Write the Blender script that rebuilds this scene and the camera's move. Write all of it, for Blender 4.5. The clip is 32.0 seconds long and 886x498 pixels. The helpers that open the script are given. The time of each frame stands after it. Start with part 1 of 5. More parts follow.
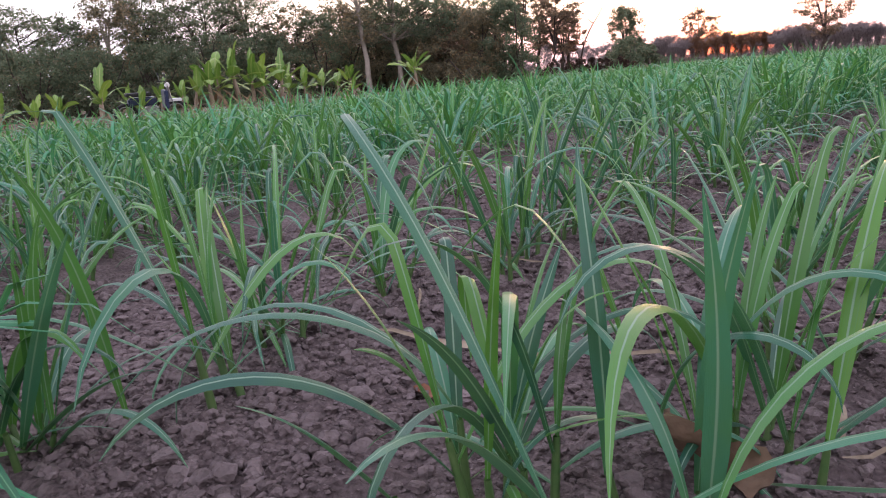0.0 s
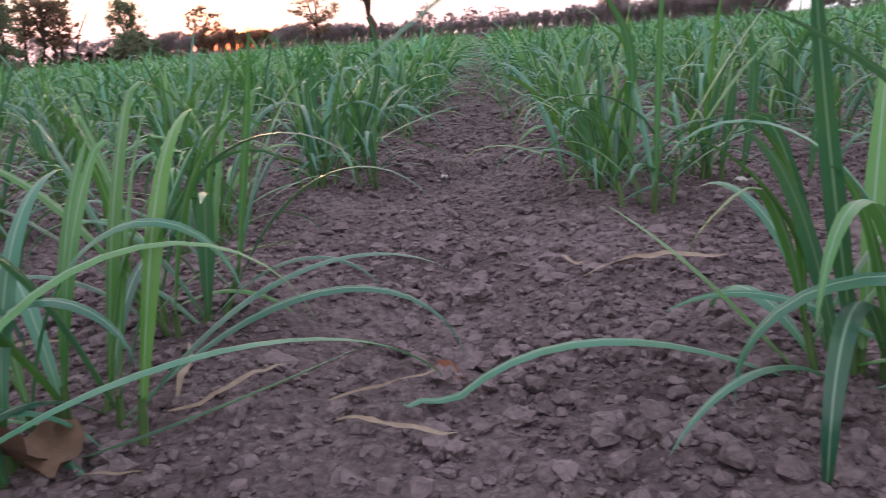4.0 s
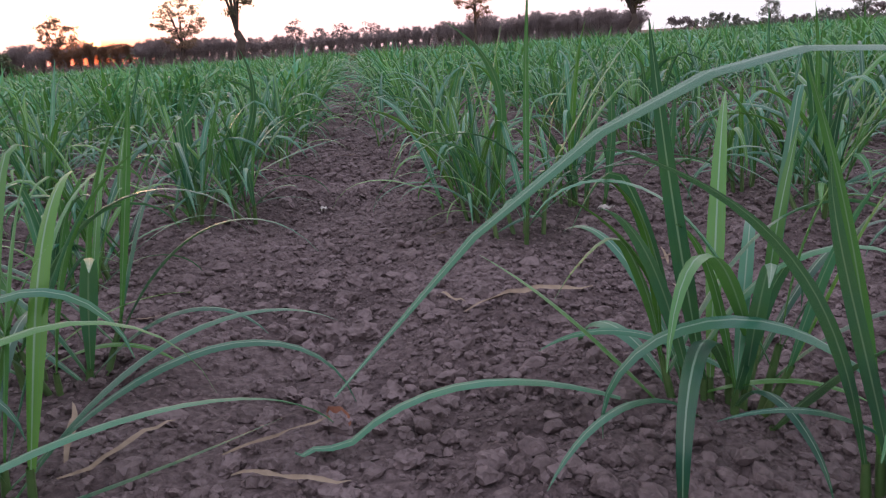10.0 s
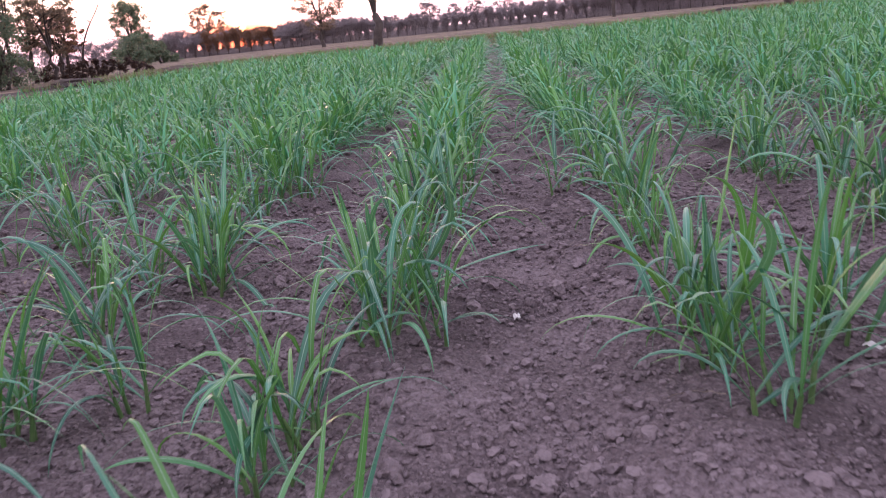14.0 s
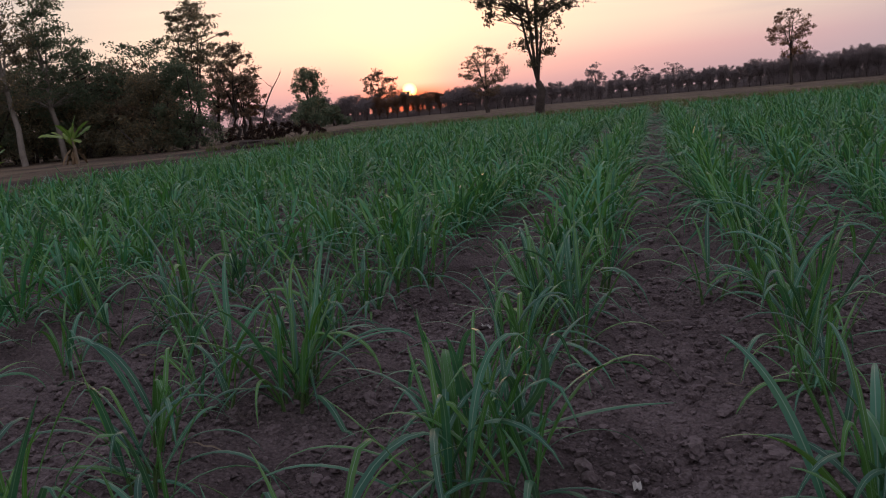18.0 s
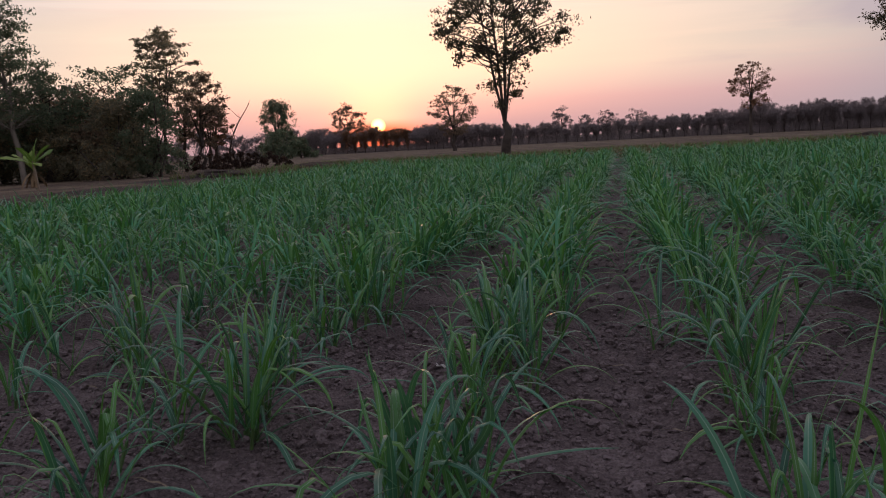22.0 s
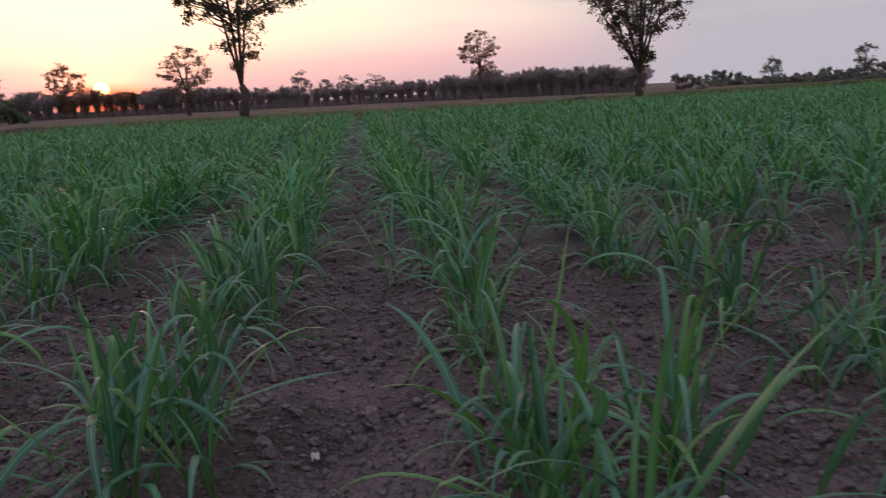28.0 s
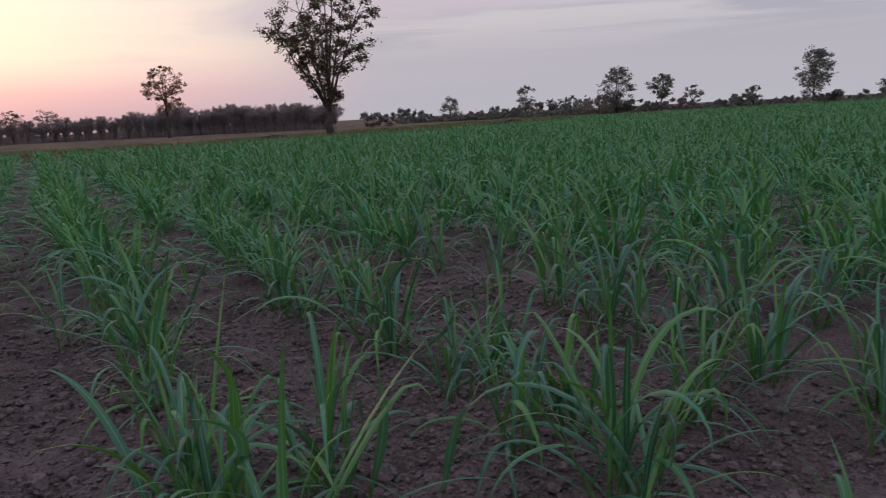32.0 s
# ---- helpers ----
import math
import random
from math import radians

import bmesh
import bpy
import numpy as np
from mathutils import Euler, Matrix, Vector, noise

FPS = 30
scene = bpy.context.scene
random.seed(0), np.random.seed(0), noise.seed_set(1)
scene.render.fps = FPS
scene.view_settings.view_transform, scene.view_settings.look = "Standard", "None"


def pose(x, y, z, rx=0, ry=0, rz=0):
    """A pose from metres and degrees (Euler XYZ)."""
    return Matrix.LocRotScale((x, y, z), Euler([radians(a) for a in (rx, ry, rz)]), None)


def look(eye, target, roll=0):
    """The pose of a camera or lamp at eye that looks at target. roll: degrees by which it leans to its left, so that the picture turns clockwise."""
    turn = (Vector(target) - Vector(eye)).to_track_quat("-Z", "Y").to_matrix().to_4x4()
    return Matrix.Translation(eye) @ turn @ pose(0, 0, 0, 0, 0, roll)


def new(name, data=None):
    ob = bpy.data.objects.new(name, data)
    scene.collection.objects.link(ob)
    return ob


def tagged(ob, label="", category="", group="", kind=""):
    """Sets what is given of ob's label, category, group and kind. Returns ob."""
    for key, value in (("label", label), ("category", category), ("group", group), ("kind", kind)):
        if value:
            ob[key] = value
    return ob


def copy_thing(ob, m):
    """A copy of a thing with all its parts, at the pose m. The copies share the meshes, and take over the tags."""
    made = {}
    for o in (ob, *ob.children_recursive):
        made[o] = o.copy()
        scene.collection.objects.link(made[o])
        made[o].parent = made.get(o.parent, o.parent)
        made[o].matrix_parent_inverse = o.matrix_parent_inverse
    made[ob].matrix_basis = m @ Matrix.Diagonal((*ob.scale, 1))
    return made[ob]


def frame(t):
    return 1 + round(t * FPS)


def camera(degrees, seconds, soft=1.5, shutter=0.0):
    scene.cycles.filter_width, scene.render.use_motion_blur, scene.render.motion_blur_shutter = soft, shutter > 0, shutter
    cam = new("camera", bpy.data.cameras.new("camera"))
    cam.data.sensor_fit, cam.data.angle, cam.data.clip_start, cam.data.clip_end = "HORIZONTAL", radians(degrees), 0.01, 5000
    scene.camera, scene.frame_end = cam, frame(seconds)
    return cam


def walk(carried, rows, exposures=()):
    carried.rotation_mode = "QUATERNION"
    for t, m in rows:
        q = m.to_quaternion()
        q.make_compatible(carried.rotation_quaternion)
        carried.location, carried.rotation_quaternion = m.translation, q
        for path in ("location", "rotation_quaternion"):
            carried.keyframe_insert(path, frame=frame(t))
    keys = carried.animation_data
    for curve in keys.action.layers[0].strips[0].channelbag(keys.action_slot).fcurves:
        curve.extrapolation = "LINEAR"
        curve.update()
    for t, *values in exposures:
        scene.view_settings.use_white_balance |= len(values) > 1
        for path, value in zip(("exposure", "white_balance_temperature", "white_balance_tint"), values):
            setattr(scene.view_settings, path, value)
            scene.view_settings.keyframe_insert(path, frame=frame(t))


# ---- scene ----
cam = camera(58.0, 32.0, soft=1.0, shutter=0.5)
PATH = [
    (0, (-0.136, 0.473, 0.593), (-1.317, 2.032, 0.174), -4.6),
    (0.5, (-0.141, 0.493, 0.584), (-1.285, 2.077, 0.159), -5.1),
    (1, (-0.12, 0.524, 0.58), (-1.165, 2.173, 0.148), -4.9),
    (1.5, (-0.067, 0.552, 0.573), (-0.977, 2.279, 0.139), -4.6),
    (2, (-0.024, 0.571, 0.565), (-0.78, 2.369, 0.122), -4.4),
    (2.5, (0.016, 0.591, 0.549), (-0.556, 2.452, 0.092), -4.4),
    (3, (0.053, 0.594, 0.535), (-0.366, 2.49, 0.056), -4.5),
    (3.5, (0.097, 0.598, 0.525), (-0.174, 2.515, 0.023), -4.5),
    (4, (0.128, 0.612, 0.509), (-0.005, 2.54, -0.004), -4.2),
    (4.5, (0.14, 0.595, 0.526), (0.144, 2.545, 0.082), -4.6),
    (6.5, (0.132, 0.573, 0.563), (0.304, 2.498, 0.049), -3.9),
    (7, (0.133, 0.57, 0.568), (0.316, 2.49, 0.04), -3.6),
    (7.5, (0.124, 0.573, 0.572), (0.317, 2.491, 0.038), -3.8),
    (8, (0.123, 0.574, 0.573), (0.329, 2.489, 0.034), -4.3),
    (8.5, (0.123, 0.575, 0.577), (0.344, 2.488, 0.035), -4.3),
    (9, (0.122, 0.576, 0.578), (0.345, 2.49, 0.041), -4.0),
    (9.5, (0.121, 0.572, 0.576), (0.327, 2.489, 0.045), -3.8),
    (10, (0.122, 0.564, 0.578), (0.295, 2.493, 0.08), -3.8),
    (10.5, (0.119, 0.558, 0.587), (0.249, 2.504, 0.145), -3.3),
    (11, (0.105, 0.552, 0.591), (0.176, 2.516, 0.217), -2.2),
    (11.5, (0.099, 0.546, 0.592), (0.087, 2.518, 0.257), -2.0),
    (12, (0.071, 0.572, 0.573), (-0.079, 2.546, 0.293), -4.4),
    (12.5, (0.031, 0.626, 0.534), (-0.241, 2.585, 0.238), -8.2),
    (13, (-0.002, 0.66, 0.771), (-0.237, 2.59, 0.302), -8.2),
    (13.5, (-0.067, 0.834, 0.959), (-0.215, 2.755, 0.422), -6.2),
    (14, (-0.067, 1.037, 0.961), (-0.224, 2.957, 0.425), -5.9),
    (14.5, (-0.006, 1.228, 0.967), (-0.197, 3.139, 0.411), -4.4),
    (15, (-0.024, 1.485, 0.976), (-0.274, 3.403, 0.469), -3.3),
    (15.5, (-0.077, 1.727, 0.989), (-0.352, 3.655, 0.536), -3.2),
    (17.5, (0.039, 1.558, 1.031), (-0.453, 3.461, 0.662), -5.2),
    (18, (0.04, 1.562, 1.024), (-0.489, 3.459, 0.676), -5.3),
    (18.5, (0.044, 1.544, 1.033), (-0.496, 3.44, 0.697), -4.8),
    (19, (0.051, 1.533, 1.035), (-0.499, 3.428, 0.711), -4.7),
    (19.5, (0.05, 1.542, 1.026), (-0.498, 3.44, 0.719), -4.8),
    (20, (0.052, 1.519, 1.033), (-0.475, 3.426, 0.74), -4.4),
    (20.5, (0.055, 1.514, 1.037), (-0.445, 3.43, 0.76), -4.0),
    (21, (0.064, 1.513, 1.043), (-0.408, 3.438, 0.773), -3.8),
    (21.5, (0.074, 1.52, 1.041), (-0.383, 3.448, 0.768), -3.7),
    (22, (0.078, 1.534, 1.043), (-0.361, 3.467, 0.778), -3.1),
    (22.5, (0.089, 1.543, 1.048), (-0.338, 3.48, 0.791), -2.6),
    (23, (0.097, 1.549, 1.047), (-0.317, 3.491, 0.807), -2.3),
    (23.5, (0.1, 1.541, 1.048), (-0.309, 3.485, 0.815), -2.1),
    (24, (0.104, 1.539, 1.046), (-0.302, 3.484, 0.817), -2.1),
    (24.5, (0.091, 1.553, 1.045), (-0.312, 3.499, 0.813), -1.9),
    (26.5, (0.048, 1.69, 0.944), (-0.118, 3.666, 0.685), -2.4),
    (27, (0.076, 1.671, 0.921), (0.04, 3.651, 0.638), -2.8),
    (27.5, (0.094, 1.646, 0.918), (0.167, 3.616, 0.583), -3.2),
    (28, (0.137, 1.513, 0.949), (0.317, 3.468, 0.568), -2.9),
    (28.5, (0.166, 1.425, 0.972), (0.462, 3.36, 0.564), -2.7),
    (29, (0.162, 1.381, 1.005), (0.56, 3.297, 0.595), -2.7),
    (29.5, (0.176, 1.303, 1.021), (0.671, 3.201, 0.632), -3.0),
    (30, (0.178, 1.288, 1.028), (0.758, 3.165, 0.657), -3.3),
    (30.5, (0.176, 1.29, 1.026), (0.844, 3.141, 0.668), -3.3),
    (31, (0.184, 1.274, 1.029), (0.935, 3.095, 0.684), -3.3),
    (31.5, (0.188, 1.261, 1.027), (1.004, 3.056, 0.692), -3.1),
    (32, (0.202, 1.233, 1.03), (1.088, 2.995, 0.7), -2.9),
]
EXPOSURES = [(0, 1.63, 6400, 12), (1, 1.38, 6400, 12), (2, 0.93, 6300, 12), (3, 1.12, 6350, 10), (4, 1.52, 6400, 10), (9, 1.54, 6350, 10), (10.3, 1, 6400, 10), (11, 0.3, 6400, 10), (11.5, 0, 6400, 10), (12.5, -0.1, 6400, 10), (13, 0.7, 6400, 10), (13.5, 1.75, 6200, 14), (14, 1.8, 6150, 22), (15, 2.15, 6400, 40), (15.5, 1, 6400, 20), (17.5, -0.1, 6400, 10), (24.5, -0.15, 6400, 10), (27, -0.1, 6400, 10), (28, 0.2, 6300, 10), (29, 0.55, 6300, 10), (30, 0.3, 6250, 7), (32, 0.15, 6250, 7)]
walk(cam, [(t, look(eye, target, roll)) for t, eye, target, roll in PATH], EXPOSURES)

# ---- world and light ----
SUN_AZ, SUN_EL = radians(-16.9), radians(1.35)
SUN_DIR = Vector((math.sin(SUN_AZ) * math.cos(SUN_EL), math.cos(SUN_AZ) * math.cos(SUN_EL), math.sin(SUN_EL)))


def node(tree, kind, *links, **values):
    """A node of that kind; links: (input, socket or value); values: attributes."""
    n = tree.nodes.new(kind)
    for key, value in values.items():
        if key == "op":
            n.operation = value
        elif key == "blend":
            n.blend_type = value
        elif key == "dtype":
            n.data_type = value
        elif key == "clamp":
            n.clamp = value
    for where, what in links:
        if isinstance(what, bpy.types.NodeSocket):
            tree.links.new(what, n.inputs[where])
        else:
            n.inputs[where].default_value = what
    return n


def ramp(tree, fac, stops):
    n = tree.nodes.new("ShaderNodeValToRGB")
    els = n.color_ramp.elements
    while len(els) < len(stops):
        els.new(0.5)
    for e, (at, col) in zip(els, stops):
        e.position, e.color = at, (*col, 1) if len(col) == 3 else col
    tree.links.new(fac, n.inputs[0])
    return n.outputs[0]


def grey(v):
    return (v, v, v)


def mixed(tree, fac, a, b, blend="MIX"):
    n = node(tree, "ShaderNodeMix", dtype="RGBA", blend=blend)
    for where, what in ((0, fac), (6, a), (7, b)):
        if isinstance(what, bpy.types.NodeSocket):
            tree.links.new(what, n.inputs[where])
        else:
            n.inputs[where].default_value = (*what, 1) if isinstance(what, tuple) and len(what) == 3 else what
    return n.outputs[2]


def build_world():
    world = bpy.data.worlds.new("dusk_sky")
    scene.world = world
    world.use_nodes = True
    tr = world.node_tree
    tr.nodes.clear()
    way = node(tr, "ShaderNodeTexCoord").outputs["Generated"]
    up = node(tr, "ShaderNodeSeparateXYZ", (0, way)).outputs["Z"]
    toward = node(tr, "ShaderNodeVectorMath", (0, way), (1, tuple(SUN_DIR)), op="DOT_PRODUCT").outputs["Value"]
    away_col = ramp(tr, up, [(0.0, (0.45, 0.42, 0.46)), (0.05, (0.43, 0.40, 0.455)), (0.14, (0.325, 0.31, 0.385)), (0.35, (0.40, 0.40, 0.50)), (1.0, (0.24, 0.30, 0.44))])
    sun_col = ramp(tr, up, [(0.0, (0.62, 0.36, 0.38)), (0.045, (0.86, 0.485, 0.475)), (0.10, (0.98, 0.665, 0.60)), (0.17, (0.98, 0.81, 0.77)), (0.35, (0.76, 0.70, 0.70)), (1.0, (0.24, 0.30, 0.44))])
    side = node(tr, "ShaderNodeMapRange", (0, toward), (1, 0.77), (2, 0.99), (3, 0.0), (4, 1.0), clamp=True).outputs[0]
    sky = mixed(tr, side, away_col, sun_col)
    # long thin cloud sheets
    flat = node(tr, "ShaderNodeVectorMath", (0, way), (1, (2.2, 2.2, 16.0)), op="MULTIPLY").outputs[0]
    cloud = node(tr, "ShaderNodeTexNoise", ("Vector", flat), ("Scale", 1.3), ("Detail", 5.0), ("Roughness", 0.5), ("Distortion", 0.4)).outputs[0]
    cover = ramp(tr, cloud, [(0.45, grey(0.0)), (0.58, grey(0.7))])
    high = ramp(tr, up, [(0.05, grey(0.0)), (0.12, grey(1.0))])
    cover = node(tr, "ShaderNodeMath", (0, cover), (1, high), op="MULTIPLY").outputs[0]
    fade = node(tr, "ShaderNodeMapRange", (0, toward), (1, 0.90), (2, 0.985), (3, 1.0), (4, 0.15), clamp=True).outputs[0]
    cover = node(tr, "ShaderNodeMath", (0, cover), (1, fade), op="MULTIPLY").outputs[0]
    sky = mixed(tr, cover, sky, (0.46, 0.40, 0.47))
    # pale slanting streaks high up, away from the sun
    slant = node(tr, "ShaderNodeMapping", ("Vector", way), ("Rotation", (0.0, radians(7), 0.0)), ("Scale", (2.0, 2.0, 30.0))).outputs[0]
    streak = node(tr, "ShaderNodeTexNoise", ("Vector", slant), ("Scale", 1.5), ("Detail", 6.0), ("Roughness", 0.55), ("Distortion", 0.6)).outputs[0]
    streak = node(tr, "ShaderNodeMath", (0, ramp(tr, streak, [(0.42, grey(0.0)), (0.58, grey(0.9))])), (1, ramp(tr, up, [(0.06, grey(0.0)), (0.11, grey(1.0))])), op="MULTIPLY").outputs[0]
    streak = node(tr, "ShaderNodeMath", (0, streak), (1, fade), op="MULTIPLY").outputs[0]
    sky = mixed(tr, streak, sky, (0.52, 0.47, 0.50))
    # warm band low beside the sun
    band = node(tr, "ShaderNodeMath", (0, ramp(tr, up, [(0.045, grey(0.0)), (0.085, grey(0.7)), (0.14, grey(0.7)), (0.20, grey(0.0))])), (1, node(tr, "ShaderNodeMapRange", (0, toward), (1, 0.80), (2, 0.95), (3, 0.0), (4, 1.0), clamp=True).outputs[0]), op="MULTIPLY").outputs[0]
    sky = mixed(tr, band, sky, (1.0, 0.80, 0.62))
    # one long mauve cloud bank off to the side of the sun
    along = node(tr, "ShaderNodeVectorMath", (0, way), (1, (math.cos(radians(19)), -math.sin(radians(19)), 0.0)), op="DOT_PRODUCT").outputs["Value"]
    front = node(tr, "ShaderNodeVectorMath", (0, way), (1, (math.sin(radians(19)), math.cos(radians(19)), 0.0)), op="DOT_PRODUCT").outputs["Value"]
    above = node(tr, "ShaderNodeMath", (0, node(tr, "ShaderNodeMath", (0, along), (1, -0.07), op="MULTIPLY").outputs[0]), (1, node(tr, "ShaderNodeMath", (0, up), (1, 0.128), op="SUBTRACT").outputs[0]), op="ADD").outputs[0]
    far = node(tr, "ShaderNodeVectorMath", (0, node(tr, "ShaderNodeCombineXYZ", (0, along), (1, above)).outputs[0]), (1, (3.6, 28.0, 0.0)), op="MULTIPLY").outputs[0]
    size = node(tr, "ShaderNodeVectorMath", (0, far), op="LENGTH").outputs["Value"]
    rag = node(tr, "ShaderNodeMath", (0, size), (1, node(tr, "ShaderNodeMath", (0, cloud), (1, -2.4), op="MULTIPLY").outputs[0]), op="ADD").outputs[0]
    bank = ramp(tr, node(tr, "ShaderNodeMath", (0, rag), (1, 1.2), op="ADD").outputs[0], [(0.35, grey(0.75)), (1.0, grey(0.0))])
    bank = node(tr, "ShaderNodeMath", (0, bank), (1, node(tr, "ShaderNodeMath", (0, front), (1, 0.0), op="GREATER_THAN").outputs[0]), op="MULTIPLY").outputs[0]
    sky = mixed(tr, bank, sky, (0.50, 0.415, 0.48))
    # glow round the sun, and its disc
    near = node(tr, "ShaderNodeMath", (0, node(tr, "ShaderNodeMath", (0, toward), (1, 0.0), op="MAXIMUM").outputs[0]), (1, 900.0), op="POWER").outputs[0]
    wide = node(tr, "ShaderNodeMath", (0, node(tr, "ShaderNodeMath", (0, toward), (1, 0.0), op="MAXIMUM").outputs[0]), (1, 60.0), op="POWER").outputs[0]
    glow = mixed(tr, 1.0, mixed(tr, near, (0.0, 0.0, 0.0), (1.3, 0.34, 0.08)), mixed(tr, node(tr, "ShaderNodeMath", (0, wide), (1, ramp(tr, up, [(0.02, grey(0.25)), (0.10, grey(1.0))])), op="MULTIPLY").outputs[0], (0.0, 0.0, 0.0), (0.10, 0.08, 0.062)), "ADD")
    ember = node(tr, "ShaderNodeMath", (0, node(tr, "ShaderNodeMath", (0, node(tr, "ShaderNodeMath", (0, toward), (1, 0.0), op="MAXIMUM").outputs[0]), (1, 650.0), op="POWER").outputs[0]), (1, ramp(tr, up, [(0.017, grey(1.0)), (0.032, grey(0.0))])), op="MULTIPLY").outputs[0]
    sky = mixed(tr, ember, mixed(tr, 1.0, sky, glow, "ADD"), (1.15, 0.13, 0.03))
    disc = node(tr, "ShaderNodeMapRange", (0, toward), (1, math.cos(radians(0.55))), (2, math.cos(radians(0.20))), (3, 0.0), (4, 1.0), clamp=True).outputs[0]
    sky = mixed(tr, 1.0, sky, mixed(tr, disc, (0.0, 0.0, 0.0), (6.0, 2.7, 0.8)), "ADD")
    clear = tr.nodes.new("ShaderNodeTexSky")
    clear.sky_type, clear.sun_disc = "NISHITA", False
    clear.sun_elevation, clear.sun_rotation, clear.dust_density = SUN_EL, SUN_AZ, 4.0
    first = node(tr, "ShaderNodeBackground", ("Color", sky), ("Strength", 1.0))
    second = node(tr, "ShaderNodeBackground", ("Color", clear.outputs[0]), ("Strength", 0.05))
    both = node(tr, "ShaderNodeAddShader", (0, first.outputs[0]), (1, second.outputs[0]))
    node(tr, "ShaderNodeOutputWorld", ("Surface", both.outputs[0]))


build_world()
lamp = bpy.data.lights.new("low_sun", "SUN")
lamp.energy, lamp.angle, lamp.color = 0.22, radians(3.0), (1.0, 0.50, 0.25)
sun = new("low_sun", lamp)
sun.matrix_world = look(SUN_DIR * 300, (0, 0, 0))


# ---- materials ----
def material(name):
    m = bpy.data.materials.new(name)
    m.use_nodes = True
    tr = m.node_tree
    return m, tr, tr.nodes["Principled BSDF"]


def plain(name, stops, scale=8.0, rough=0.8, bump=0.0, fine=60.0, metal=0.0):
    """A mottled surface: colour by noise at two sizes, with fine relief."""
    m, tr, bsdf = material(name)
    at = node(tr, "ShaderNodeTexCoord").outputs["Object"]
    a = node(tr, "ShaderNodeTexNoise", ("Vector", at), ("Scale", scale), ("Detail", 4.0)).outputs[0]
    b = node(tr, "ShaderNodeTexNoise", ("Vector", at), ("Scale", fine), ("Detail", 3.0)).outputs[0]
    both = node(tr, "ShaderNodeMix", (0, 0.4), (2, a), (3, b)).outputs[0]
    tr.links.new(ramp(tr, both, [(0.3 + 0.4 * i / max(1, len(stops) - 1), c) for i, c in enumerate(stops)]), bsdf.inputs["Base Color"])
    bsdf.inputs["Roughness"].default_value = rough
    bsdf.inputs["Metallic"].default_value = metal
    if bump:
        bm_node = node(tr, "ShaderNodeBump", ("Height", both), ("Strength", bump), ("Distance", 0.02))
        tr.links.new(bm_node.outputs[0], bsdf.inputs["Normal"])
    return m


